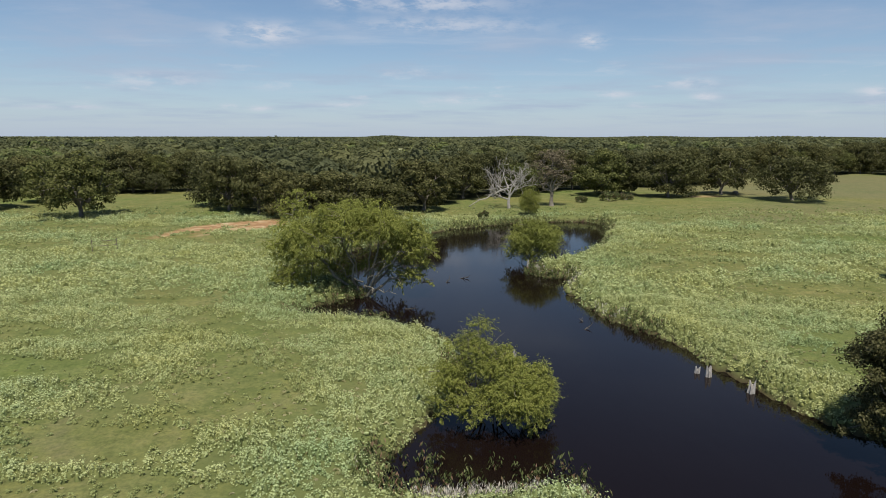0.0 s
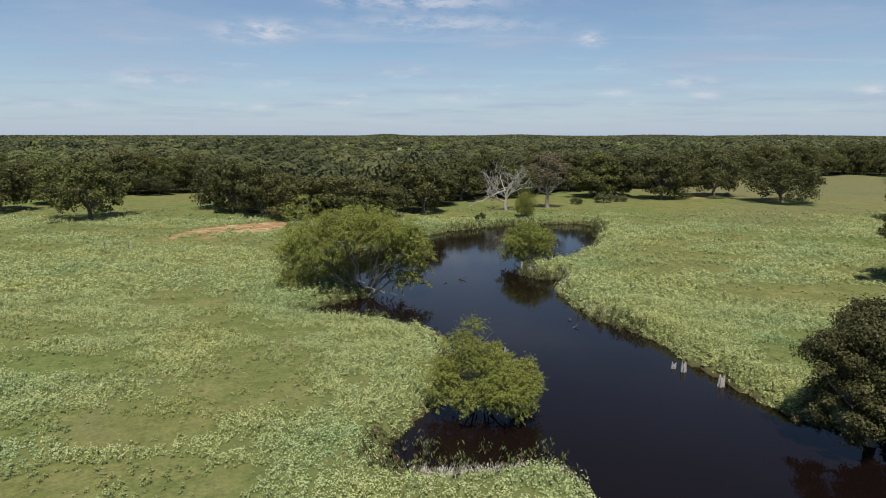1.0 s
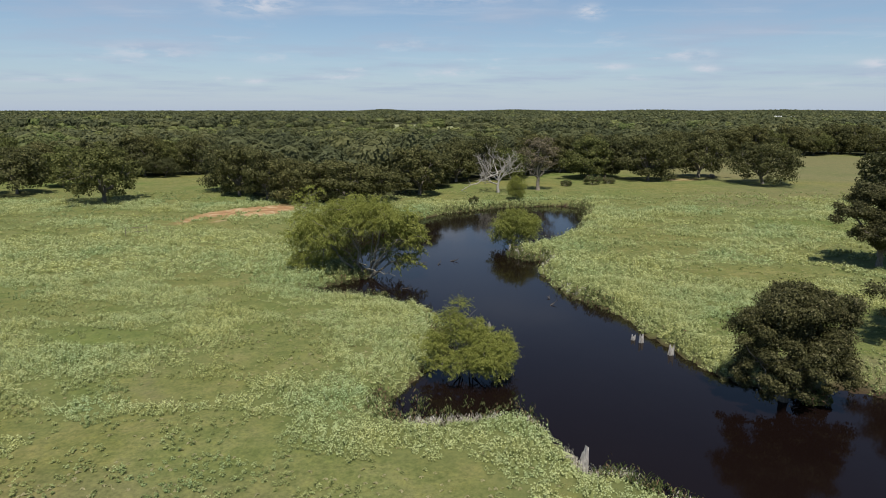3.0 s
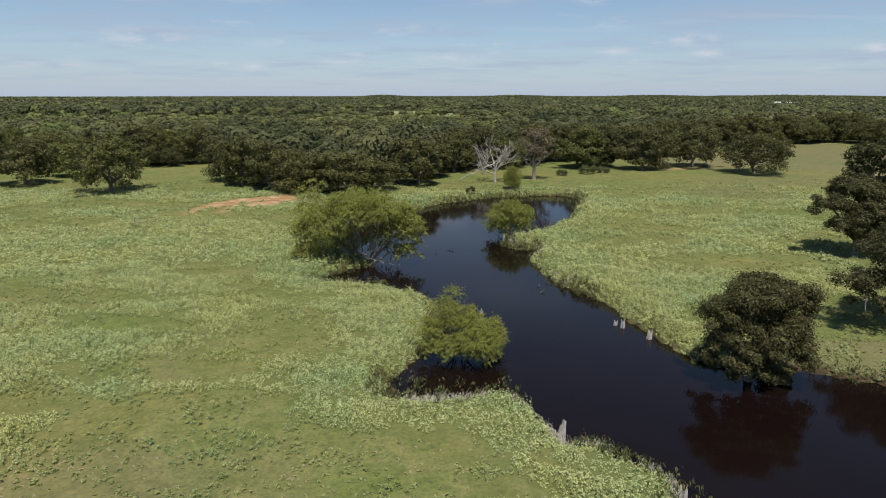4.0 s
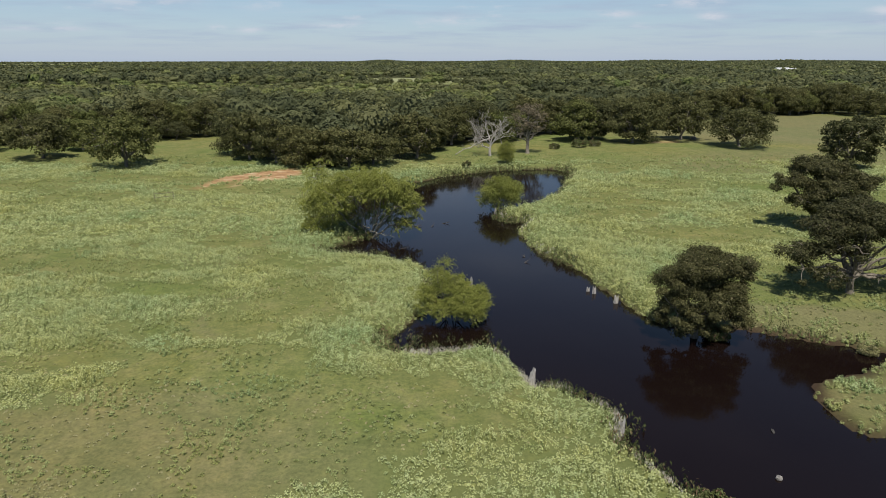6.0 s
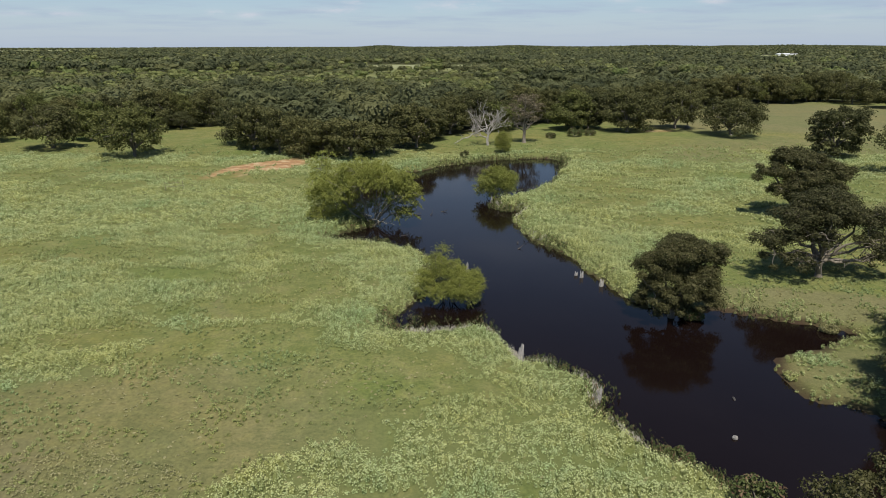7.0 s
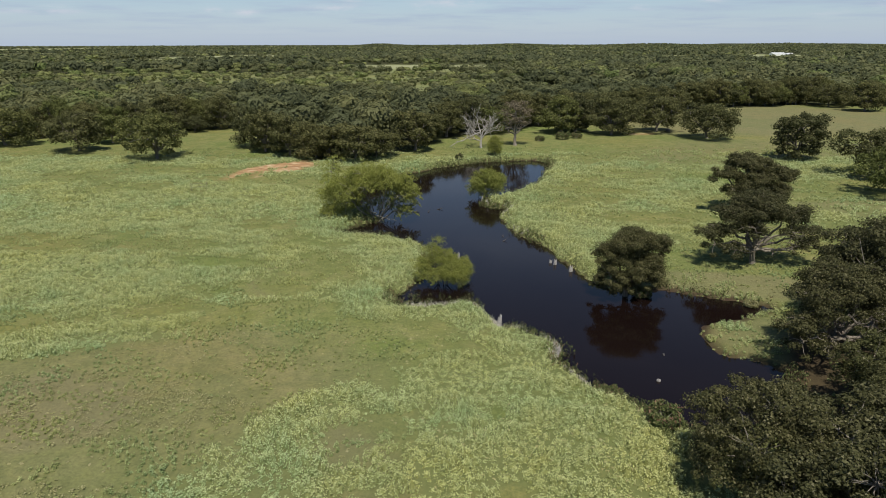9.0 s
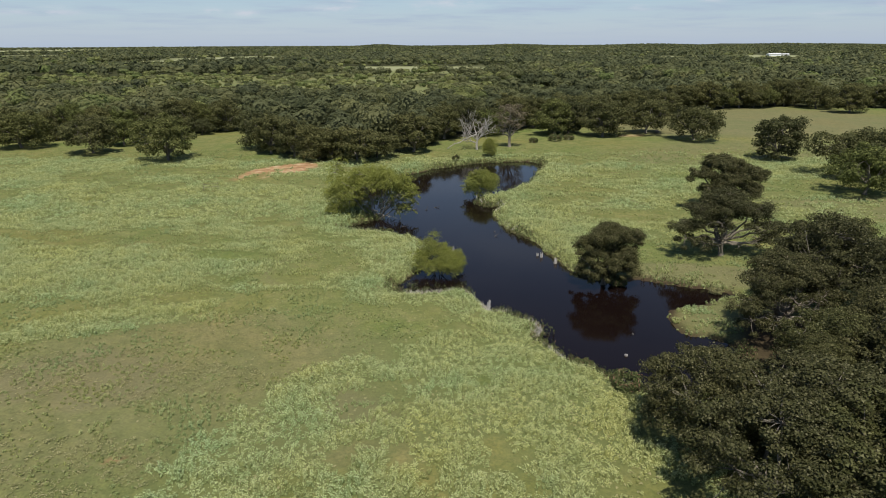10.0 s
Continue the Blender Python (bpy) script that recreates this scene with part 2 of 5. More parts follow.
# ---- mesh tools ----
def mesh_np(name, V, F, mat, smooth=False, attrs=None):
    """A mesh from arrays of corners and of faces that all have the same number of corners."""
    V, F = np.asarray(V, dtype=np.float32), np.asarray(F, dtype=np.int32)
    me = bpy.data.meshes.new(name)
    n, k = F.shape
    me.vertices.add(len(V))
    me.vertices.foreach_set("co", V.ravel())
    me.loops.add(n * k)
    me.loops.foreach_set("vertex_index", F.ravel())
    me.polygons.add(n)
    me.polygons.foreach_set("loop_start", np.arange(0, n * k, k, dtype=np.int32))
    me.polygons.foreach_set("use_smooth", np.full(n, smooth))
    for key, values in (attrs or {}).items():
        a = me.attributes.new(key, "FLOAT", "POINT")
        a.data.foreach_set("value", np.asarray(values, dtype=np.float32))
    me.update(calc_edges=True)
    me.materials.append(mat)
    return me


def joined(pieces):
    """Several (V, F) as one."""
    vs, fs, n = [], [], 0
    for v, f in pieces:
        vs.append(v)
        fs.append(f + n)
        n += len(v)
    return np.concatenate(vs), np.concatenate(fs)


def part(name, me, parent, label=""):
    ob = new(name, me)
    ob.parent = parent
    return tagged(ob, label)


def unit(a):
    return a / np.maximum(np.linalg.norm(a, axis=-1, keepdims=True), 1e-9)


def sprays(P, N, length, width, rng, bend=0.2, along=None):
    """Small leaf-shaped four-cornered sprays at P, facing N; they lie along a given way, or any."""
    n = len(P)
    T = rng.normal(size=(n, 3)) if along is None else along + rng.normal(size=(n, 3)) * 0.25
    T = unit(T - (T * N).sum(1, keepdims=True) * N)
    B = np.cross(N, T)
    L = length * rng.uniform(0.6, 1.35, (n, 1))
    W = width * rng.uniform(0.7, 1.3, (n, 1))
    dip = N * L * bend
    V = np.stack([P - T * L * 0.5 - dip, P + B * W * 0.5 + T * L * 0.1, P + T * L * 0.5 - dip, P - B * W * 0.5 + T * L * 0.05], 1).reshape(-1, 3)
    return V, np.arange(4 * n).reshape(n, 4)


def shards(P, N, size, rng):
    """Three-cornered sprays, for what is far off."""
    n = len(P)
    T = rng.normal(size=(n, 3))
    T = unit(T - (T * N).sum(1, keepdims=True) * N)
    B = np.cross(N, T)
    S = (size * rng.uniform(0.6, 1.4, n))[:, None]
    V = np.stack([P + T * S, P - T * S * 0.55 + B * S * 0.85, P - T * S * 0.55 - B * S * 0.85], 1).reshape(-1, 3)
    return V, np.arange(3 * n).reshape(n, 3)


def tube(points, radii, sides=6):
    """A tapered, bent round bar along points."""
    P = np.asarray(points, dtype=float)
    n = len(P)
    T = unit(np.gradient(P, axis=0))
    ref = np.array([0.31, 0.12, 0.94]) if abs(T[0, 2]) < 0.9 else np.array([0.9, 0.3, 0.1])
    A = unit(np.cross(T, ref))
    B = np.cross(T, A)
    ang = np.linspace(0, 2 * math.pi, sides, endpoint=False)
    R = np.asarray(radii, dtype=float)[:, None, None]
    V = P[:, None] + R * (np.cos(ang)[None, :, None] * A[:, None] + np.sin(ang)[None, :, None] * B[:, None])
    i, j = np.meshgrid(np.arange(n - 1), np.arange(sides), indexing="ij")
    k = (j + 1) % sides
    F = np.stack([i * sides + j, i * sides + k, (i + 1) * sides + k, (i + 1) * sides + j], -1).reshape(-1, 4)
    return V.reshape(-1, 3), F


def bent(a, b, rng, n=6, sag=0.12, rise=0.0):
    """Points from a to b along an uneven bow."""
    a, b = np.asarray(a, float), np.asarray(b, float)
    t = np.linspace(0, 1, n)[:, None]
    d = np.linalg.norm(b - a)
    off = rng.normal(size=3) * sag * d
    off[2] += rise * d
    p = a + (b - a) * t + off * (t * (1 - t) * 2)
    p[1:-1] += rng.normal(size=(n - 2, 3)) * 0.025 * d
    return p


# ---- plan: shore line and land ----
def hash01(i, j, seed):
    h = (i * 374761393 + j * 668265263 + seed * 974634777) & 0xFFFFFFFF
    h = ((h ^ (h >> 13)) * 1274126177) & 0xFFFFFFFF
    return ((h ^ (h >> 16)) & 0xFFFF) / 65535.0


def lattice(x, y, seed):
    xi, yi = np.floor(x).astype(np.int64), np.floor(y).astype(np.int64)
    u, v = x - xi, y - yi
    u, v = u * u * (3 - 2 * u), v * v * (3 - 2 * v)
    return ((hash01(xi, yi, seed) * (1 - u) + hash01(xi + 1, yi, seed) * u) * (1 - v)
            + (hash01(xi, yi + 1, seed) * (1 - u) + hash01(xi + 1, yi + 1, seed) * u) * v)


def fbm2(x, y, size, seed, octaves=4):
    """Uneven values about 0.5 in lumps of about that size."""
    s, a, tot = 0.0, 1.0, 0.0
    for o in range(octaves):
        s = s + a * lattice(x / size * 2 ** o + 17.3 * o, y / size * 2 ** o - 9.1 * o, seed + o)
        tot += a
        a *= 0.55
    return s / tot


def step(a, b, v):
    t = np.clip((v - a) / (b - a), 0, 1)
    return t * t * (3 - 2 * t)


FAR_SHORE = [(-10, 102), (-6, 110), (-1.8, 113), (2, 118), (6.5, 120.4), (11.3, 123.7), (16, 126), (21, 127.2), (28.5, 128.2), (33, 125), (32.4, 116), (29.5, 108), (26.1, 97)]
EAST_SHORE = [(22.2, 91), (17.8, 86), (13.2, 82), (12.4, 78.5), (14, 75.8), (17.3, 75.2), (15.4, 71.5), (14.8, 67.9), (16.1, 60), (18.5, 55), (20.7, 51), (21.3, 45.5),
              (22.3, 42.5), (23.2, 38.7), (24.2, 36.2), (26.8, 33), (28.5, 31.7), (32.6, 32.6), (36, 31.2), (40, 29.6), (43.3, 28.2), (44.6, 26.6), (42, 25)]
SPIT = [(38, 23.3), (34, 22), (32.5, 19.1), (33.1, 15.1), (36.6, 13.2), (37.6, 10.4), (36, 6), (32, 2.5), (27.5, 0.4), (24, 1)]
WEST_SHORE = [(21.6, 3), (19.6, 5.2), (17, 8.4), (14.6, 12.4), (15.5, 16.3), (12.2, 20.2), (9.6, 21), (8.8, 23.9), (6.6, 27.6), (2.6, 27.2), (-0.3, 26.9), (-3.2, 28), (-3.4, 29.2),
              (-1.7, 34.1), (-0.8, 36.8), (0.6, 40), (1.2, 44), (0.8, 48), (-0.5, 51.5), (-2.9, 53.6), (-5.9, 55.2), (-9.5, 55.7), (-13.4, 56.5), (-15.4, 58.6), (-14.3, 61.8), (-11.4, 64.6), (-9, 66.4), (-9.4, 69), (-12.6, 73), (-16, 79), (-16.6, 86), (-14.6, 94)]


def rounded_line(points, n=5):
    """A closed curve through the points, with small coves and tufts."""
    p = np.array(points, float)
    a, b, c, d = np.roll(p, 1, 0), p, np.roll(p, -1, 0), np.roll(p, -2, 0)
    out = []
    for t in np.linspace(0, 1, n, endpoint=False):
        out.append(0.5 * (2 * b + (c - a) * t + (2 * a - 5 * b + 4 * c - d) * t * t + (3 * b - a - 3 * c + d) * t ** 3))
    q = np.stack(out, 1).reshape(-1, 2)
    tan = unit(np.roll(q, -1, 0) - np.roll(q, 1, 0))
    nor = np.stack([-tan[:, 1], tan[:, 0]], 1)
    wob = (fbm2(q[:, 0], q[:, 1], 2.2, 5, 3) - 0.5) * 1.1
    return q + nor * wob[:, None], nor


SHORE, SHORE_OUT = rounded_line(FAR_SHORE + EAST_SHORE + SPIT + WEST_SHORE)


def shore_distance(x, y):
    """Metres from the water's edge; below zero in the pond."""
    x, y = np.asarray(x, float), np.asarray(y, float)
    shape = x.shape
    x, y = x.ravel(), y.ravel()
    best = np.full(len(x), 1e9)
    inside = np.zeros(len(x), bool)
    near = np.where((x > -60) & (x < 90) & (y > -50) & (y < 175))[0]
    px, py = x[near], y[near]
    bd, ins = np.full(len(near), 1e9), np.zeros(len(near), bool)
    A, B = SHORE, np.roll(SHORE, -1, 0)
    for (ax, ay), (bx, by) in zip(A, B):
        dx, dy = bx - ax, by - ay
        t = np.clip(((px - ax) * dx + (py - ay) * dy) / (dx * dx + dy * dy + 1e-9), 0, 1)
        bd = np.minimum(bd, (px - ax - t * dx) ** 2 + (py - ay - t * dy) ** 2)
        if ay != by:
            cross = ((ay > py) != (by > py)) & (px < (bx - ax) * (py - ay) / (by - ay) + ax)
            ins ^= cross
    best[near], inside[near] = np.sqrt(bd), ins
    return np.where(inside, -best, np.minimum(best, 60)).reshape(shape)


def land(x, y, sd=None):
    """The height of the ground."""
    x, y = np.asarray(x, float), np.asarray(y, float)
    sd = shore_distance(x, y) if sd is None else sd
    r = np.hypot(x, y)
    field = 1.15 + (fbm2(x, y, 45, 11, 3) - 0.5) * 0.7 * step(1200, 300, r) + (fbm2(x, y, 4, 23, 3) - 0.5) * 0.22 * step(300, 120, r)
    field = field + 1.3 * step(60, 170, x) * step(40, 160, y) * step(900, 300, r)
    flat = step(25, 30, x) * step(37, 33, y)
    width = 1.6 + 7.0 * flat
    bank = np.where(sd > 0, 0.02 + (field - 0.02) * step(-0.4, 1.0, sd / width), -0.05 - 1.1 * step(0, 5, -sd))
    far = 4.0 * step(1500, 4000, r)
    ridge = step(3500, 4100, y) * (10 * np.exp(-((x + 365) / 110) ** 2) + 8 * np.exp(-((x - 530) / 200) ** 2) + 9 * np.exp(-((x - 1420) / 240) ** 2)
                                  + 14 * step(1850, 2150, x) * step(3100, 2750, x) * (0.75 + 0.5 * fbm2(x, y, 300, 81, 2)))
    rolls = (fbm2(x, y, 700, 41, 3) - 0.5) * 3 * step(700, 1800, r)
    return bank + far + ridge + rolls


def blob(x, y, cx, cy, rx, ry, turn=0.0):
    """1 in the middle of an uneven oval, 0 outside it."""
    c, s = math.cos(radians(turn)), math.sin(radians(turn))
    dx, dy = x - cx, y - cy
    d = np.hypot((dx * c + dy * s) / rx, (-dx * s + dy * c) / ry) + (fbm2(x, y, max(rx, ry) * 0.5, 77, 3) - 0.5) * 0.9
    return step(1.15, 0.75, d)


WOOD_EDGE = [(-400, 150), (-160, 160), (-132, 168), (-105, 176), (-88, 186), (-74, 190), (-60, 180), (-53, 150), (-44, 135), (-32, 127), (-22, 125), (-12, 131), (-5, 142), (2, 157), (8, 167),
             (30, 184), (45, 197), (62, 205), (80, 207), (98, 222), (118, 246), (160, 256), (185, 262), (205, 256), (240, 245), (420, 220)]


def clearing(x, y):
    """Open fields among the woods."""
    c = 0.9 * blob(x, y, -150, 480, 240, 150) + blob(x, y, -15, 750, 140, 130) + blob(x, y, -1650, 2600, 330, 650) + blob(x, y, -1060, 1580, 190, 340) + blob(x, y, -420, 1350, 130, 260)
    c = c + blob(x, y, 760, 1250, 90, 230) + 0.75 * blob(x, y, 40, 330, 60, 30) + blob(x, y, -2100, 3300, 500, 150) + blob(x, y, 230, 1500, 120, 50)
    return np.clip(c + 0.9 * step(0.61, 0.67, fbm2(x, y, 420, 91, 3)) * step(700, 1200, np.hypot(x, y)) * step(4200, 3600, np.hypot(x, y)), 0, 1)


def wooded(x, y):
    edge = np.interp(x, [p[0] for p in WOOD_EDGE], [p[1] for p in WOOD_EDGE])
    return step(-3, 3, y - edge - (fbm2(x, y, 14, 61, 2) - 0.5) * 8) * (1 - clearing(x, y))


def weedy(x, y, sd):
    """How thickly the pale weeds stand, 0 to 1."""
    s = fbm2(x * 0.45 + y * 0.12, y, 9, 31, 4)
    w = step(0.36, 0.585, s + 0.1 * step(-18, -30, x) * step(70, 50, y)) * 0.9 + 0.1
    fine = fbm2(x, y, 2.6, 37, 3)
    w = w * step(15, 34, y)
    w = np.maximum(w, step(9, 2.5, sd) * step(0.3, 0.5, fine + 0.12) * step(-0.5, -0.1, sd))
    w = np.maximum(w, blob(x, y, 7, -6, 19, 19) * step(0.28, 0.47, s * 0.4 + fine * 0.6))
    w = np.maximum(w, blob(x, y, -36, 18, 16, 4.2, 20))
    w = np.maximum(w, 0.9 * blob(x, y, -40, 27, 11, 2.5, 5))
    w = np.maximum(w, 0.9 * blob(x, y, -15, -10, 6, 8))
    w = np.maximum(w, blob(x, y, -7.5, -0.5, 5.5, 9, -25))
    w = w * (1 - 0.93 * blob(x, y, -23, 10, 14, 7)) * (1 - 0.9 * blob(x, y, -24, -3, 7, 8)) * (1 - 0.85 * blob(x, y, -6, 17, 9, 5)) * (1 - 0.8 * blob(x, y, -46, 49, 15, 4))
    w = w * (1 - 0.8 * blob(x, y, -14, 40, 6, 7)) * (1 - 0.6 * blob(x, y, -3, -1, 4, 4))
    w = w * (1 - 0.7 * step(24, 29, x) * step(60, 40, y)) * (1 - 0.5 * step(40, 60, x) * step(100, 80, y))
    w = np.maximum(w, 0.2 * blob(x, y, 35.5, 17, 5, 5))
    w = np.maximum(w, 0.5 * blob(x, y, 48, 92, 42, 32) * step(0.36, 0.52, s))
    w = w * (1 - 0.85 * blob(x, y, -19, 22.5, 9, 5, 10)) * (1 - 0.7 * blob(x, y, -20, 31, 7, 3))
    w = w * (1 - blob(x, y, -49.5, 86, 2.6, 2.2))
    w = w * (1 - 0.9 * step(120, 142, y)) * (1 - clay(x, y))
    return np.clip(w, 0, 1)


def clay(x, y):
    return np.maximum(blob(x, y, -38.5, 112.5, 13.5, 6.0, 52) * step(0.26, 0.46, fbm2(x, y, 5.5, 29, 3)), np.maximum(0.7 * blob(x, y, 74, 171, 6, 1.6, 10), 0.6 * blob(x, y, -23.6, -9.2, 0.8, 0.5)))


def build_ground():
    def axis(lo, hi, fine, reach):
        mid = np.arange(lo, hi + fine, fine)
        grow, s = [], fine
        x = 0.0
        while x < reach:
            s *= 1.075
            x += s
            grow.append(x)
        g = np.array(grow)
        return np.concatenate([lo - g[::-1], mid, hi + g])

    xs, ys = axis(-48, 58, 0.75, 4600), axis(-22, 132, 0.75, 4600)
    xs = np.sort(np.concatenate([xs, np.arange(-640, -100, 45)]))
    ys = np.sort(np.concatenate([ys, np.arange(3500, 4250, 110)]))
    X, Y = np.meshgrid(xs, ys)
    sd = shore_distance(X, Y)
    Z = land(X, Y, sd)
    n, m = len(xs), len(ys)
    i, j = np.meshgrid(np.arange(m - 1), np.arange(n - 1), indexing="ij")
    F = np.stack([i * n + j, i * n + j + 1, (i + 1) * n + j + 1, (i + 1) * n + j], -1).reshape(-1, 4)
    x, y, s = X.ravel(), Y.ravel(), sd.ravel()
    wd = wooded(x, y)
    cl = clearing(x, y)
    dry = np.clip(0.3 * blob(x, y, -33, 4, 10, 6) + 0.4 * blob(x, y, -6, -5, 7, 6) + 0.6 * blob(x, y, 42, 33, 16, 4, -15) + 0.45 * blob(x, y, 39, 18, 8, 6) + 0.5 * np.exp(-((np.hypot(x + 15.5, y - 35) - 7) / 0.4) ** 2) * (x < -17) + 0.4 * blob(x, y, 85, 70, 26, 9) + 0.35 * blob(x, y, 105, 125, 45, 30) + 0.5 * blob(x, y, 140, 205, 75, 55) + 0.33 * blob(x, y, -22, 3, 24, 17), 0, 1)
    # muddy pond rim, plus two dark patches painted where the grove shades the ground
    mud_and_shade = np.clip(np.maximum(step(0.3 + 1.3 * ((x > 29) & (y < 36)), -0.2, s + (fbm2(x, y, 2.5, 71, 2) - 0.5) * 1.2 * (x > 29)) * (s > -90), np.maximum(blob(x, y, 45, 8.5, 11, 9.5), blob(x, y, 38, 4, 6, 6)) * 0.9), 0, 1) * (np.hypot(x, y) < 400)
    attrs = {"dry": dry, "weedy": weedy(x, y, s) * 0.85, "wooded": wd, "field": cl * (y > 250) * (1 - 0.75 * step(760, 700, y)), "clay": clay(x, y), "mud_and_shade": mud_and_shade}
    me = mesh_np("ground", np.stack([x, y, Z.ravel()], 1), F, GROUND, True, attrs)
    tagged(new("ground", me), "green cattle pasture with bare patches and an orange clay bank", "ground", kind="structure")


def build_water():
    q = SHORE - SHORE_OUT * 0.9 if shore_distance(np.array([SHORE[0, 0] + SHORE_OUT[0, 0]]), np.array([SHORE[0, 1] + SHORE_OUT[0, 1]]))[0] < 0 else SHORE + SHORE_OUT * 0.9
    bm = bmesh.new()
    f = bm.faces.new([bm.verts.new((x, y, 0)) for x, y in q])
    if f.normal.z < 0 or f.calc_area() < 0:
        f.normal_flip()
    bm.normal_update()
    if f.normal.z < 0:
        f.normal_flip()
    bmesh.ops.triangulate(bm, faces=[f])
    me = bpy.data.meshes.new("pond_water")
    bm.to_mesh(me)
    bm.free()
    me.materials.append(WATER)
    tagged(new("pond_water", me), "still dark brown pond water reflecting the sky", "pond", kind="structure")


build_ground()
build_water()


# ---- trees ----
def tree_root(name, label, category="tree", group=""):
    return tagged(new(name), label, category, group)


def mound_lobes(mounds, share, per_area, rng):
    """Lobe centres and radii, spread over the upper sides of the mounds that make up a crown: (x, y, z, half widths)."""
    C, rl = [], []
    for x, y, z, a, b, c in mounds:
        n = max(5, int(per_area * (a * b + a * c + b * c)))
        g = np.arange(n) + 0.5
        zz = 1 - 1.75 * g / n
        th = g * 2.39996 + rng.uniform(0, 6)
        w = np.sqrt(np.clip(1 - zz ** 2, 0, 1))
        q = np.stack([w * np.cos(th) * a, w * np.sin(th) * b, zz * c], 1) * rng.uniform(0.35, 0.98, (n, 1))
        C.append(q + (x, y, z) + rng.normal(size=(n, 3)) * 0.08 * c)
        rl.append(share * (a * b * c) ** (1 / 3) * rng.uniform(0.6, 1.25, n))
    return np.concatenate(C), np.concatenate(rl)


def mound_oak(name, label, seed, mounds, H, per, size, leaf, bark, fork=0.2, share=0.42, per_area=0.55, twigs=0, group=""):
    """An oak whose limbs each carry one mound of the crown."""
    rng = np.random.default_rng(seed)
    root = tree_root(name, label, group=group)
    top = np.array([rng.normal() * 0.2, rng.normal() * 0.2, H * fork])
    r0 = H * 0.036
    trunk = tube(bent((0, 0, -0.4), top, rng, 6, 0.05), r0 * np.array([1.8, 1.2, 1.0, 0.95, 0.92, 0.98]), 9)
    limbs, E = [], []
    for x, y, z, a, b, c in mounds:
        p = bent(top, (x, y, z + 0.15 * c), rng, 8, 0.1, 0.06)
        limb = [tube(p, np.linspace(r0 * 0.62, r0 * 0.17, 8), 6)]
        for i in range(twigs):
            q = p[rng.integers(2, 8)]
            e = q + unit(rng.normal(size=3) + (0, 0, 0.2)) * (a, b, c) * rng.uniform(0.7, 1.15)
            limb.append(tube(bent(q, e, rng, 6, 0.15, 0.05), np.linspace(r0 * 0.2, r0 * 0.05, 6), 4))
        limbs.append(limb)
        E.append(p[3:])
    E = np.concatenate(E)
    C, rl = mound_lobes(mounds, share, per_area, rng)
    C[:, 2] = np.maximum(C[:, 2], rl * 0.6 + 0.25)
    leaves = []
    for c, r in zip(C, rl):
        i = int(np.argmin(((E - c) ** 2).sum(1)))
        limbs[i // 5].append(tube(bent(E[i], c, rng, 5, 0.12, 0.05), np.linspace(0.06, 0.02, 5), 4))
        n = int(per * r * r)
        d = unit(rng.normal(size=(n, 3)) + (0, 0, 0.45))
        rad = r * rng.uniform(0.55, 1.15, (n, 1)) * (1 + 0.25 * np.sin(d[:, :1] * 5 + d[:, 1:2] * 4 + c[0]))
        P = c + d * rad * np.array([1, 1, 0.62])
        leaves.append(shards(P, unit(d + rng.normal(size=(n, 3)) * 0.5 + (0, 0, 0.3)), size, rng))
    for limb in limbs:
        part("limb", mesh_np("limb", *joined(limb), bark, True), root)
    part("trunk", mesh_np("trunk", *trunk, bark, True), root, "grey-brown bark")
    part("crown", mesh_np("crown", *joined(leaves), leaf), root, "leafy crown with gaps")
    return root


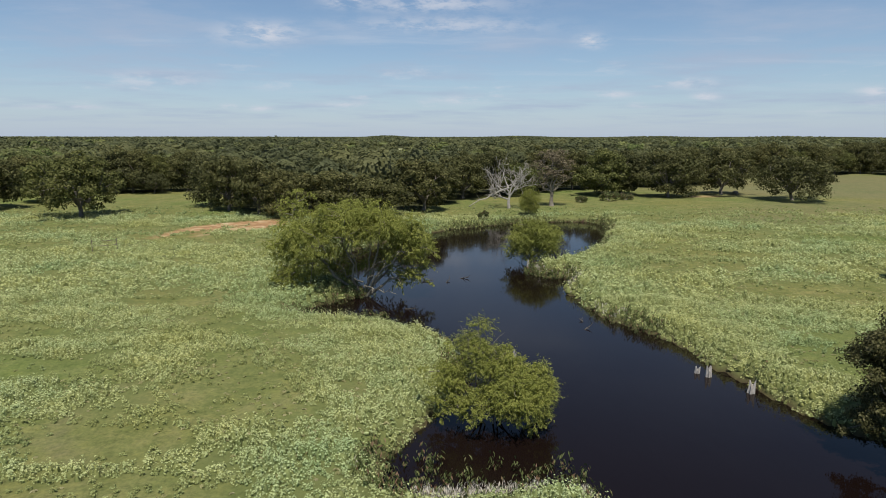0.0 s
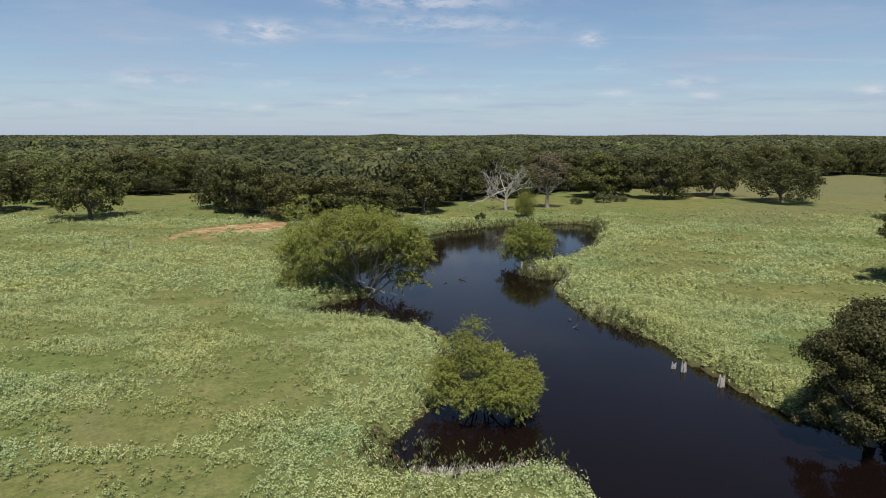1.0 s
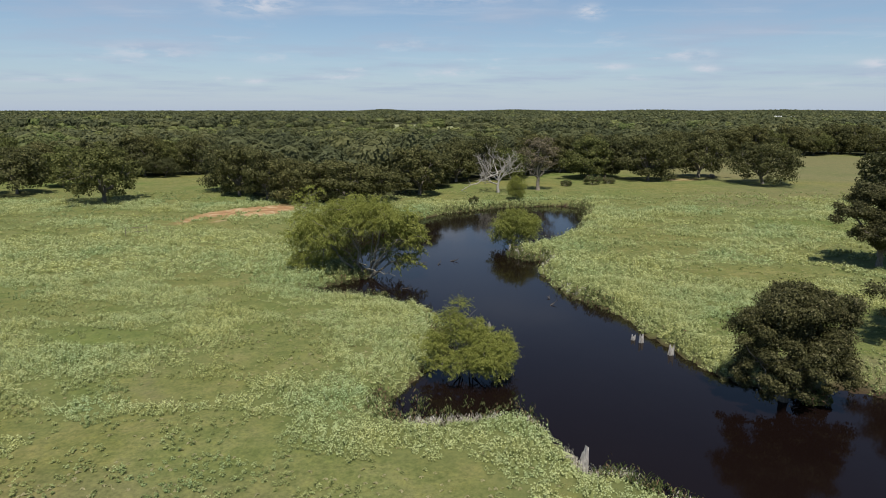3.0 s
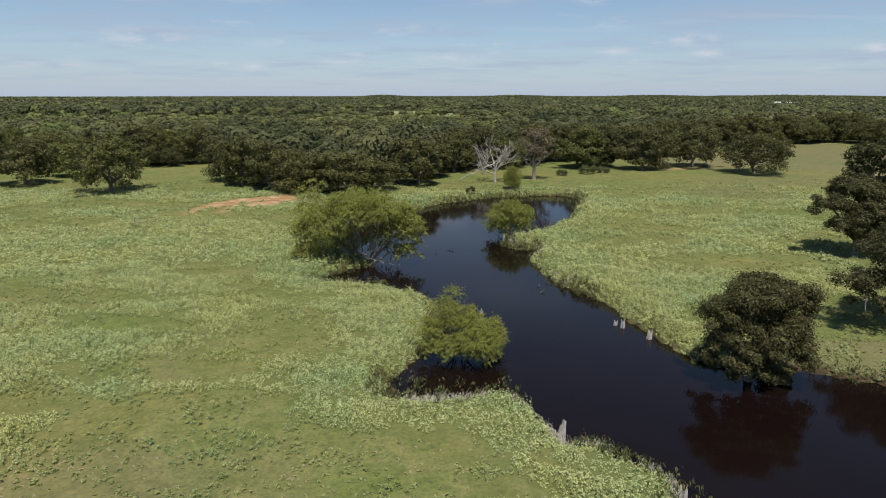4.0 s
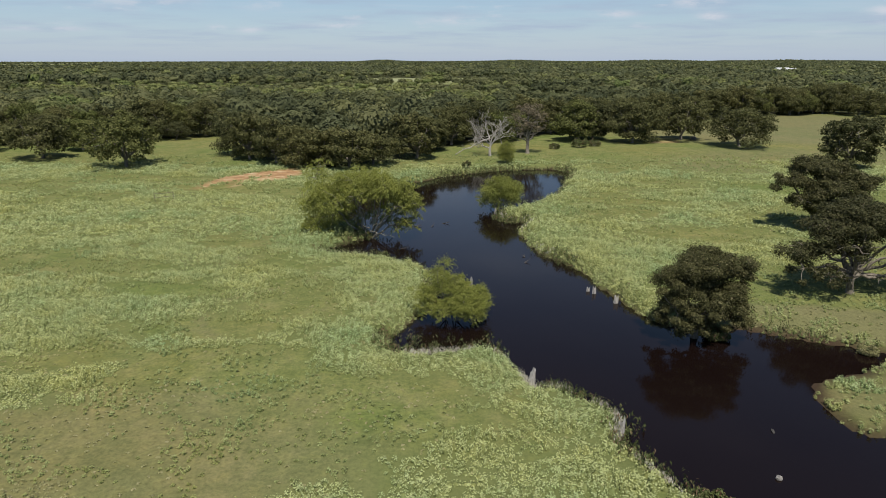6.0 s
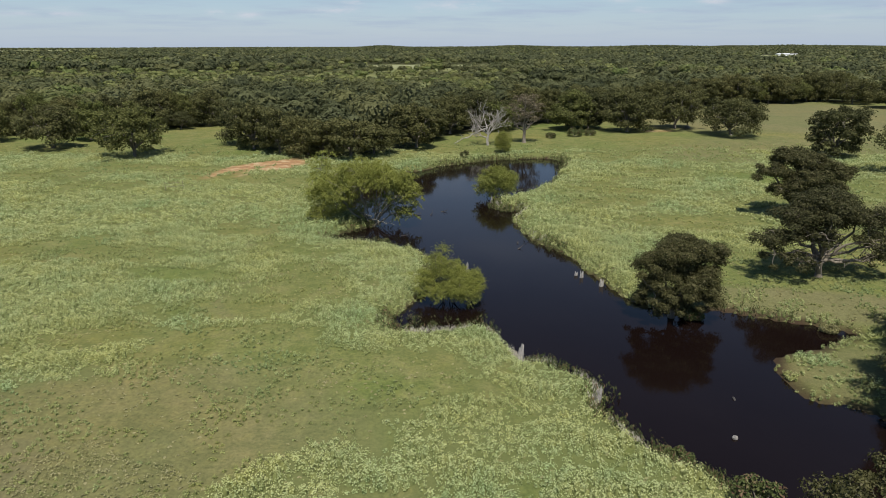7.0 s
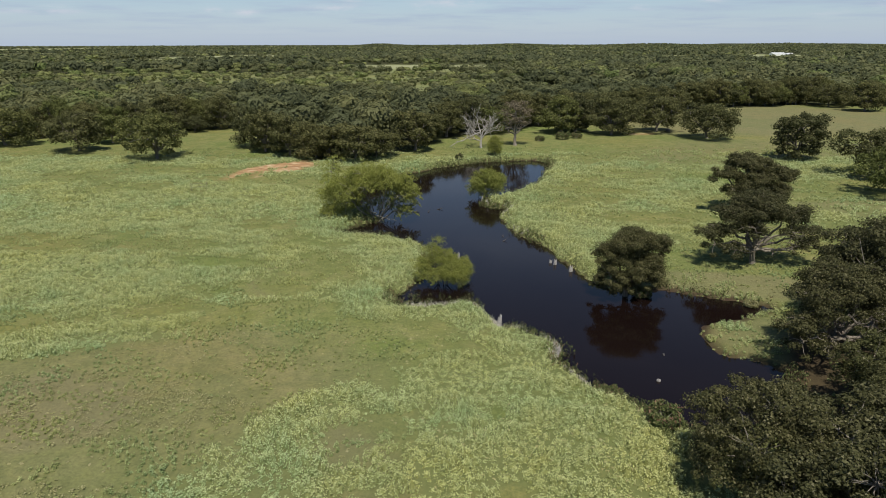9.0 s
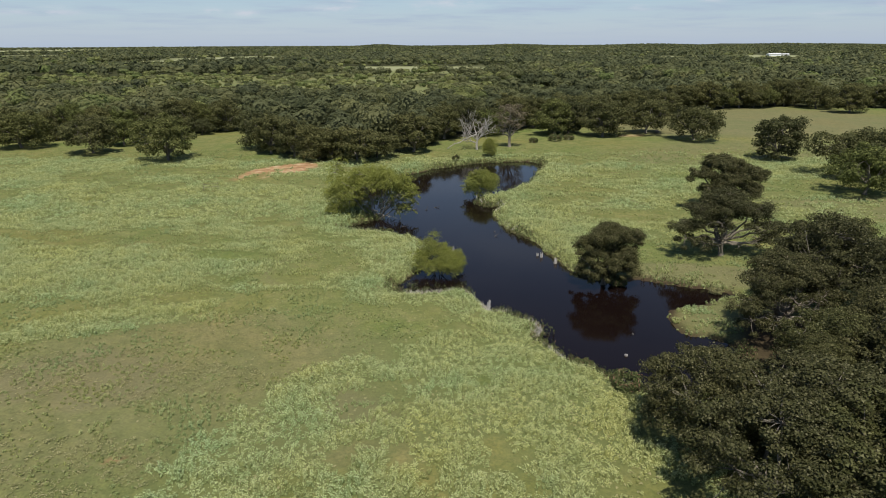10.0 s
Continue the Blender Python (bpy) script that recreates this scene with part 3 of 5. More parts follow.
def mound_willow(name, label, seed, mounds, per, size, stems, girth, share=0.5, per_area=0.7, droop=0.25, bare=(), group="willows in the pond"):
    """A willow: slanting stems to the mounds of its crown, and arching shoots set with narrow leaves."""
    rng = np.random.default_rng(seed)
    root = tree_root(name, label, group=group)
    feet = [np.array([math.cos(a), math.sin(a), 0]) * girth * 2.2 for a in np.arange(stems) * 2 * math.pi / stems + 0.6]
    wood = [[] for _ in feet]
    hubs = []
    for k, (x, y, z, a, b, c) in enumerate(mounds):
        i = int(np.argmin([np.hypot(*(f[:2] - np.array((x, y)) * 0.2)) + 0.15 * len(w) for f, w in zip(feet, wood)]))
        if k < stems + 2:
            p = bent(feet[i] + (0, 0, -0.5), (x, y, z + 0.2 * c), rng, 8, 0.07, 0.1)
            wood[i].append(tube(p, np.linspace(girth, girth * 0.25, 8), 7))
        else:
            # a side limb, forking from the nearest stem
            i, q = min(((h, w) for h, v in hubs for w in v[:2]), key=lambda hw: float(((hw[1] - (x, y, z)) ** 2).sum()))
            p = bent(q, (x, y, z + 0.2 * c), rng, 8, 0.08, 0.08)
            wood[i].append(tube(p, np.linspace(girth * 0.45, girth * 0.15, 8), 6))
        hubs.append((i, p[4:]))
    owner = np.repeat([i for i, _ in hubs], 4)
    Hb = np.concatenate([p for _, p in hubs])
    C, rl = mound_lobes(mounds, share, per_area, rng)
    C[:, 2] = np.maximum(C[:, 2], rl * 0.75)
    leaves = []
    for c, r in zip(C, rl):
        j = int(np.argmin(((Hb - c) ** 2).sum(1)))
        wood[owner[j]].append(tube(bent(Hb[j], c, rng, 5, 0.1, 0.1), np.linspace(0.05, 0.015, 5), 4))
        n = max(4, int(per * r * r))
        d = unit(rng.normal(size=(n, 3)) * (1, 1, 0.8) + (0, 0, 0.35))
        L = r * rng.uniform(0.6, 1.55, (n, 1))
        # every shoot bows over and bears leaves along its outer half
        t = rng.uniform(0.35, 1.0, (n, 9, 1)) ** 0.8
        P = c + d[:, None] * L[:, None] * t * (1, 1, 0.75) - np.array([0, 0, droop]) * L[:, None] * t ** 2
        side = unit(rng.normal(size=(n, 9, 3)))
        P = (P + side * size * 0.45).reshape(-1, 3)
        way = np.repeat(d, 9, 0) + side.reshape(-1, 3) * 0.55 + (0, 0, -droop)
        N = unit(side.reshape(-1, 3) * 0.6 + np.repeat(d, 9, 0) * 0.5 + (0, 0, 0.7))
        P[:, 2] = np.maximum(P[:, 2], 0.05)
        leaves.append(sprays(P, N, size, size * 0.34, rng, 0.1, unit(way)))
    for i, (a, b) in enumerate(bare):
        # leafless pale limbs among the stems
        p = bent(a, b, rng, 8, 0.08, 0.06)
        wood[i % stems].append(tube(p, np.linspace(girth * 0.55, girth * 0.12, 8), 6))
        for j in range(2, 8):
            e = p[j] + unit(rng.normal(size=3) + 0.6 * unit(np.array(b) - np.array(a))) * rng.uniform(0.4, 1.2)
            wood[i % stems].append(tube(bent(p[j], e, rng, 5, 0.12), np.linspace(girth * 0.2, girth * 0.06, 5), 4))
    for stem in wood:
        if stem:
            part("stem", mesh_np("stem", *joined(stem), PALE_BARK, True), root)
    part("crown", mesh_np("crown", *joined(leaves), WILLOW), root, "feathery yellow-green leaves")
    return root


def broad_tree(name, label, seed, R, H, lobes, per, size, leaf, bark, trunk_h=0.2, low=-0.55, stems=1, narrow=0.62, squash=0.62, lobe=0.24, sparse=1.0, group="", split=False):
    """A spreading tree: trunk, bowed limbs, and a crown of many lobes of leaf sprays at the ends of the limbs."""
    rng = np.random.default_rng(seed)
    root = tree_root(name, label, group=group)
    mid = H * 0.53
    wood, ends, limbs = [], [], []
    for s in range(stems):
        out = rng.uniform(0, 2 * math.pi)
        spread = 0 if stems == 1 else R * 0.22
        foot = np.array([math.cos(out), math.sin(out), 0]) * spread * 0.35
        top = np.array([math.cos(out) * spread, math.sin(out) * spread, H * trunk_h]) + rng.normal(size=3) * np.array([0.25, 0.25, 0.1])
        r0 = H * 0.034 / math.sqrt(stems)
        tp = bent(foot + (0, 0, -0.35), top, rng, 6, 0.05)
        wood.append(tube(tp, r0 * np.array([1.75, 1.2, 1.0, 0.95, 0.92, 0.95]), 9))
        k = max(3, 8 // stems)
        for i in range(k):
            a = out + 2 * math.pi * (i + rng.uniform(-0.3, 0.3)) / k
            reach = R * rng.uniform(0.5, 0.72)
            end = top * (1, 1, 0) + np.array([math.cos(a) * reach, math.sin(a) * reach, H * rng.uniform(0.42, 0.7)])
            p = bent(top, end, rng, 7, 0.1, 0.12)
            limbs.append([tube(p, np.linspace(r0 * 0.62, r0 * 0.16, 7), 6)])
            ends.append(p)
        p = bent(top, top * (1, 1, 0) + (rng.normal() * 0.6, rng.normal() * 0.6, H * 0.82), rng, 7, 0.08)
        limbs.append([tube(p, np.linspace(r0 * 0.7, r0 * 0.15, 7), 6)])
        ends.append(p)
    E = np.concatenate([p[3:] for p in ends])
    # lobes over the crown
    g = np.arange(lobes) + 0.5
    zz = 1 - g / lobes * (1 - low)
    th = g * 2.39996 + rng.uniform(0, 6)
    wide = np.where(zz > 0, np.sqrt(1 - zz ** 2), (1 - zz ** 2) ** 0.25)
    D = np.stack([wide * np.cos(th), wide * np.sin(th), zz], 1)
    out = rng.uniform(0.5, 0.92, (lobes, 1))
    skew = 1 + 0.25 * np.sin(th + rng.uniform(0, 6)) * np.sqrt(1 - zz ** 2) + 0.14 * np.sin(3 * th + rng.uniform(0, 6))
    skew = np.clip(skew, 0.68, 1.1)
    C = D * out * skew[:, None] * np.array([R, R, 1]) * np.array([1, 1, 0])
    C[:, 2] = mid + np.where(zz > 0, zz * H * 0.4 * out[:, 0] / 0.8, zz * (mid - H * 0.07))
    C += rng.normal(size=C.shape) * R * 0.06
    rl = R * lobe * rng.uniform(0.55, 1.3, lobes)
    C[:, 2] = np.maximum(C[:, 2], rl * 0.7 + H * 0.02)
    leaves = []
    for c, r in zip(C, rl):
        i = int(np.argmin(((E - c) ** 2).sum(1)))
        limbs[i // 4].append(tube(bent(E[i], c, rng, 5, 0.12, 0.05), np.linspace(0.055, 0.02, 5) * H / 12, 4))
        n = int(2.1 * per * (r / (R * lobe)) ** 1.6 * sparse)
        d = unit(rng.normal(size=(n, 3)) + (0, 0, 0.4))
        rad = r * rng.uniform(0.6, 1.12, (n, 1)) * (1 + 0.22 * np.sin(d[:, :1] * 5 + d[:, 1:2] * 4 + c[0]))
        P = c + d * rad * np.array([1, 1, squash])
        leaves.append(shards(P, unit(d + rng.normal(size=(n, 3)) * 0.5 + (0, 0, 0.3)), size * 0.42, rng))
    if split:
        for limb in limbs:
            part("limb", mesh_np("limb", *joined(limb), bark, True), root)
    else:
        wood += [t for limb in limbs for t in limb]
    part("trunk", mesh_np("trunk", *joined(wood), bark, True), root, "grey-brown bark")
    part("crown", mesh_np("crown", *joined(leaves), leaf), root, "leafy crown with gaps")
    return root


def bare_tree(name, label, seed, H, spread, depth, mat, fallen):
    """A leafless tree, its limbs forked again and again."""
    rng = np.random.default_rng(seed)
    root = tree_root(name, label)
    wood = []

    def grow(a, way, length, r, level):
        e = a + way * length
        p = bent(a, e, rng, 6, 0.1, 0.02)
        if level < 2:
            wood.append([])
        wood[-1].append(tube(p, np.linspace(r, r * 0.55, 6), 7 if level < 2 else 4))
        if level >= depth:
            return
        for _ in range(3 if level else 5):
            i = rng.integers(3, 6)
            w = unit(way * 0.75 + rng.normal(size=3) * 0.62 + np.array([0, 0, 0.16]))
            w = unit(w * np.array([spread, spread, 1]))
            grow(p[i], w, length * (rng.uniform(0.58, 0.84) if level else rng.uniform(0.85, 1.25)), r * (0.52 if level < 2 else 0.64), level + 1)

    grow(np.array([0, 0, -0.3]), unit(np.array([0.05, 0, 1.0])), H * 0.24, H * 0.03, 0)
    for i, limb in enumerate(wood):
        part("limb" if i else "trunk", mesh_np("limb", *joined(limb), mat, True), root)
    if fallen:
        limb = []
        a = np.array([0, 0, H * 0.34])
        b = np.array(fallen, float)
        p = bent(a, b, rng, 9, 0.05, 0.1)
        limb.append(tube(p, np.linspace(H * 0.018, H * 0.005, 9), 6))
        for i in range(3, 9):
            for _ in range(2):
                e = p[i] + unit(rng.normal(size=3) * (1, 1, 0.6)) * rng.uniform(0.8, 2.0)
                limb.append(tube(bent(p[i], e, rng, 5, 0.12), np.linspace(0.06, 0.02, 5), 4))
        part("broken_limb", mesh_np("broken_limb", *joined(limb), mat, True), root, "long pale limb sagging to the ground")
    return root


def ground_at(x, y):
    return float(land(np.array([x]), np.array([y]))[0])


def stand(root, x, y, turn=0.0, scale=1.0, tall=None, z=None):
    z = ground_at(x, y) if z is None else z
    root.matrix_basis = pose(x, y, z, 0, 0, turn) @ Matrix.Diagonal((scale, scale, tall or scale, 1))
    return root


def again(root, x, y, turn, scale=1.0, tall=None, label="", z=None):
    z = ground_at(x, y) if z is None else z
    ob = copy_thing(root, pose(x, y, z, 0, 0, turn) @ Matrix.Diagonal((scale, scale, tall or scale, 1)))
    ob.matrix_basis = pose(x, y, z, 0, 0, turn) @ Matrix.Diagonal((scale, scale, tall or scale, 1))
    return tagged(ob, label)


# oaks by the pond
PASTURE = "oaks round the pond"
EDGE_OAK = ((0.3, 1, 6.9, 3, 2.8, 1.7), (3.4, 1, 6.3, 2.4, 2.2, 1.3), (-1.8, 0.3, 5.2, 2.6, 2.6, 1.8), (1.8, -0.4, 4.4, 2.8, 2.6, 1.8), (-2.6, -0.8, 3.0, 2.0, 2.0, 1.6), (2.6, -0.6, 2.2, 2.2, 2.0, 1.5),
            (0, -1.6, 3.0, 2.2, 1.6, 1.4), (-0.6, -1.2, 1.6, 2.4, 1.6, 1.1), (5.0, 1.5, 5.4, 1.3, 1.3, 0.8), (-3.5, 0.3, 1.6, 1.3, 1.4, 1.0))
oak_a = mound_oak("oak_tree", "dark green post oak with a rounded crown at the water's edge", 51, EDGE_OAK, 9.0, 1150, 0.08, SHADED_OAK, BARK, 0.14, 0.44, 1.0, group=PASTURE)
stand(oak_a, 27.2, 31.2, 0, 1.0, 1.05, z=0.1)
OPEN_OAK = ((0, 1, 8.0, 4.0, 3.8, 1.9), (-3.5, 0.5, 7.0, 3, 3, 1.7), (4.2, 0.5, 7.0, 3.2, 3.2, 1.7), (-5.8, 0, 4.8, 2.6, 2.6, 1.7), (7.2, -0.5, 4.4, 2.4, 2.6, 1.9), (-6.2, -0.8, 3.0, 2.0, 2.2, 1.4),
            (3.6, -2.2, 5.2, 2.2, 2, 1.1), (-1.8, -2.6, 5.8, 2.4, 2, 1.2), (8.0, -0.8, 2.6, 1.5, 1.6, 1.1), (0.5, 3.5, 6.8, 4, 2.5, 1.6),
            (-4.0, -2.2, 2.6, 2.4, 1.8, 1.2), (5.4, -1.6, 2.8, 2.2, 1.8, 1.3), (0.5, 3.0, 4.2, 3.2, 2.0, 1.6), (0.8, 1.6, 9.2, 3.2, 2.8, 1.3))
oak_b = mound_oak("oak_tree", "open grey-green oak with bare inner limbs in the pasture", 8, OPEN_OAK, 10.5, 470, 0.1, SHADED_OAK, PALE_OAK_BARK, 0.2, 0.42, 0.75, 9, group=PASTURE)
stand(oak_b, 48.2, 40.0, 0)
BACK_OAK = ((-0.5, 1, 9.2, 3.6, 3.4, 1.7), (-4.8, 0, 7.2, 2.4, 2.4, 1.3), (3.4, 1, 8.2, 3.4, 3.2, 1.7), (6.6, 1, 6.8, 2.8, 3, 1.7), (0.5, -1, 6.4, 4.2, 3, 1.8), (-3, -1.5, 4.6, 2.6, 2.4, 1.5),
            (5, -1, 4.4, 3, 2.6, 1.6), (0, -1, 3.6, 3, 2.6, 1.6))
stand(mound_oak("oak_tree", "broad dark green oak in the pasture behind the open oak", 12, BACK_OAK, 11, 560, 0.125, SHADED_OAK, BARK, 0.18, 0.44, 0.85, group=PASTURE), 60.0, 67.5, 0)
grove = broad_tree("oak_tree", "dark green oak in the thick grove at the pond's end", 12, 9.0, 13.0, 150, 170, 0.33, SHADED_OAK, BARK, 0.18, -0.5, lobe=0.145, group=PASTURE, split=True)
stand(grove, 33.8, -10.5, 75, 0.82, 0.66)
# the oaks at (47, 4) and (42, 1) are added to shade the bank
for src, x, y, turn, s, tall in ((grove, 25.4, -7.4, 140, 0.6, 0.64), (grove, 27.0, -15.0, 250, 0.72, 0.66), (grove, 36.5, -18, 200, 0.9, 0.75),
                                 (grove, 45.5, -5, 310, 0.85, 0.8), (oak_b, 42.8, 12.6, 20, 0.85, 0.95), (grove, 50, 2, 10, 0.75, 0.75), (grove, 51.5, 19.0, 30, 0.88, 0.92), (oak_b, 47, 4.0, 210, 0.8, 0.9), (grove, 42, 1.0, 90, 0.62, 0.6), (oak_b, 56, 24, 300, 0.8, 1.0), (oak_b, 62, 9, 200, 0.95, 1.1), (oak_a, 38.5, -2.5, 30, 0.85, 0.8)):
    again(src, x, y, turn, s, tall, "dark green oak in the thick grove at the pond's end")

# willows in the water
BIG_WILLOW = ((-1.8, -0.5, 8.0, 4.0, 4, 2.3), (2.8, -0.5, 7.7, 3.7, 3.8, 2.3), (5.7, 0.5, 6.0, 2.9, 3.2, 2.5), (6.0, -1.2, 2.3, 2.0, 1.8, 1.6), (4.8, -2.2, 5.0, 2.2, 1.7, 1.4), (-6.0, 0, 6.6, 3.6, 3.6, 2.6),
              (-8.2, 1, 4.6, 2.3, 2.8, 2.0), (-8.0, 4.5, 9.0, 2.0, 2.2, 2.3), (0, 4, 7.4, 5, 3.2, 2.6), (-3.7, -2.6, 5.6, 2.6, 1.9, 1.5), (-1.0, -3.0, 6.6, 2.0, 1.5, 1.2),
              (-7.0, -0.6, 2.4, 2.6, 2.2, 1.8), (-4.4, 1.2, 3.2, 2.8, 2.2, 2.2), (2.8, 2.2, 3.2, 3.0, 1.8, 2.2), (-1.0, 2.8, 2.6, 3.0, 1.6, 1.9), (7.0, 0.6, 3.4, 1.9, 2.0, 2.1), (4.6, 0.4, 2.2, 1.8, 1.6, 1.5), (-8.6, 0.2, 2.2, 1.8, 2.0, 1.5), (-5.0, -1.6, 3.6, 2.0, 1.6, 1.4), (7.4, -0.6, 5.0, 1.5, 1.8, 1.6))
stand(mound_willow("willow_tree", "large yellow-green willow with several stems standing in the pond", 21, BIG_WILLOW, 22, 0.28, 4, 0.2, 0.44, 0.95, 0.3,
                   (((0.6, -0.3, 0.6), (1.6, -2.6, 7.2)), ((0.3, -0.4, 1.6), (-2.4, -2.8, 4.2)), ((0.5, -0.6, 1.2), (4.0, -2.6, 0.9)), ((0.6, -0.4, 2.2), (3.2, -2.8, 4.4)), ((1.0, 0, 2.0), (2.2, -2.0, 2.6)), ((-0.2, 0, 2.0), (-0.8, -2.4, 5.4)))),
      -9.2, 66.9, 0, 1.0, 1.05, z=0.0)
LOW_WILLOW = ((1.5, -0.6, 2.5, 2.6, 2.3, 2.0), (3.0, 0.2, 2.0, 1.5, 1.7, 1.7), (-0.9, 0.9, 4.1, 1.7, 1.6, 2.2), (-2.5, 0.4, 2.6, 1.5, 1.5, 1.9), (-0.4, -1.4, 1.5, 2.2, 1.4, 1.3), (0.7, 0.6, 3.7, 1.7, 1.6, 1.6),
              (2.2, -1.2, 1.2, 1.8, 1.4, 1.0), (-2.2, -0.4, 1.3, 1.6, 1.4, 1.1))
stand(mound_willow("willow_tree", "low feathery willow bush spreading over the dark water", 5, LOW_WILLOW, 80, 0.165, 5, 0.07, 0.46, 2.0, 0.0,
                   (((0, 0, 0.8), (-1.6, 0.2, 6.0)), ((0, 0, 1.2), (0.6, 0.2, 5.6)), ((0, 0, 1.0), (-0.6, -0.8, 5.8)))), 2.95, 35.6, 0, z=0.0)
SMALL_WILLOW = ((0, 0, 3.2, 3.7, 3.5, 2.6), (-0.6, 0.3, 4.7, 2.4, 2.4, 1.7), (2.2, 0, 3.2, 2.2, 2.4, 2.0), (-2.2, -0.5, 2.4, 2.1, 2.2, 2.0), (1.0, -1.2, 1.5, 2.4, 2.0, 1.4), (-1.4, -1.0, 1.3, 2.2, 2.0, 1.2), (2.6, 0.6, 1.6, 1.6, 1.6, 1.3))
small = mound_willow("willow_tree", "small rounded green willow rising from the pond", 9, SMALL_WILLOW, 36, 0.24, 4, 0.12, 0.42, 1.2, 0.1)
stand(small, 13.0, 85.5, 0, 1.0, 1.06, z=0.0)
again(small, 18.8, 131.0, 110, 0.62, 0.95, "small light green willow on the far bank")

# dead trees on the far bank
stand(bare_tree("dead_tree", "bleached leafless dead oak with a sagging broken limb", 4, 14.5, 0.85, 5, DEAD, (-9.5, -1, 0.6)), 15.8, 143.5, 0)
WITHERING = ((0, 0, 12.0, 3.2, 3, 2.0), (-2.9, 0, 9.4, 2.7, 2.4, 1.9), (2.9, 0.4, 9.8, 2.7, 2.4, 1.9), (0, -1, 7.6, 3.2, 2.6, 1.7), (-3.4, 0.5, 6.6, 1.9, 1.8, 1.2), (3.6, 0, 6.8, 1.9, 1.8, 1.2))
stand(mound_oak("withering_tree", "half-dead oak with thin withered brown leaves", 16, WITHERING, 12.5, 62, 0.17, SEAR, PALE_OAK_BARK, 0.28, 0.46, 0.6, 12), 26.8, 148.5, 0)

# the edge of the woods and the field oaks
KINDS = [broad_tree("oak_tree", "dark green field oak with a low spreading crown", 30 + i, R, H, 52, 130, 0.6, OAK, BARK, 0.15, low, lobe=0.225, group="field oaks")
         for i, (R, H, low) in enumerate(((9.2, 13.4, -0.74), (8.4, 11.4, -0.62), (8.6, 12.8, -0.85), (7.4, 12.6, -0.8), (9.8, 12.0, -0.7)))]
for ob, (x, y, turn, s) in zip(KINDS, ((-75, 126, 0, 1.0), (-104, 140, 30, 1.0), (62.5, 169, 10, 1.0), (99.6, 121, 0, 1.0), (91.6, 159, 50, 0.98))):
    stand(ob, x, y, turn, s)
for k, x, y, turn, s in ((1, -102, 156, 200, 0.8), (4, -133, 151, 120, 1.0), (0, 80.5, 176, 90, 1.0), (4, 107, 97, 170, 1.05), (0, 98, 80, 45, 0.85), (2, 46, 174, 60, 1.0), (3, 52, 178, 140, 1.0),
                         (1, 160, 258, 0, 1.0), (0, 176, 265, 30, 1.0), (4, 188, 251, 75, 0.95), (2, 192, 232, 15, 1.0), (1, 124, 259, 100, 1.0), (4, -85, 180.5, 250, 0.5)):
    again(KINDS[k], x, y, turn, s)
rng = np.random.default_rng(77)
for x in np.arange(-158, 236, 6.6):
    if -76 < x < -58:
        continue
    e = float(np.interp(x, [p[0] for p in WOOD_EDGE], [p[1] for p in WOOD_EDGE]))
    xx, yy = x + rng.uniform(-2, 2), e + 1.5 + rng.uniform(-1.5, 1.5)
    if -52 < xx < -6:
        yy -= 2.5
    ob = again(KINDS[rng.integers(0, 5)], xx, yy, rng.uniform(0, 360), rng.uniform(0.66, 1.0), rng.uniform(0.7, 1.08), "dark green oak at the edge of the woods")
    ob["group"] = "trees at the edge of the woods"


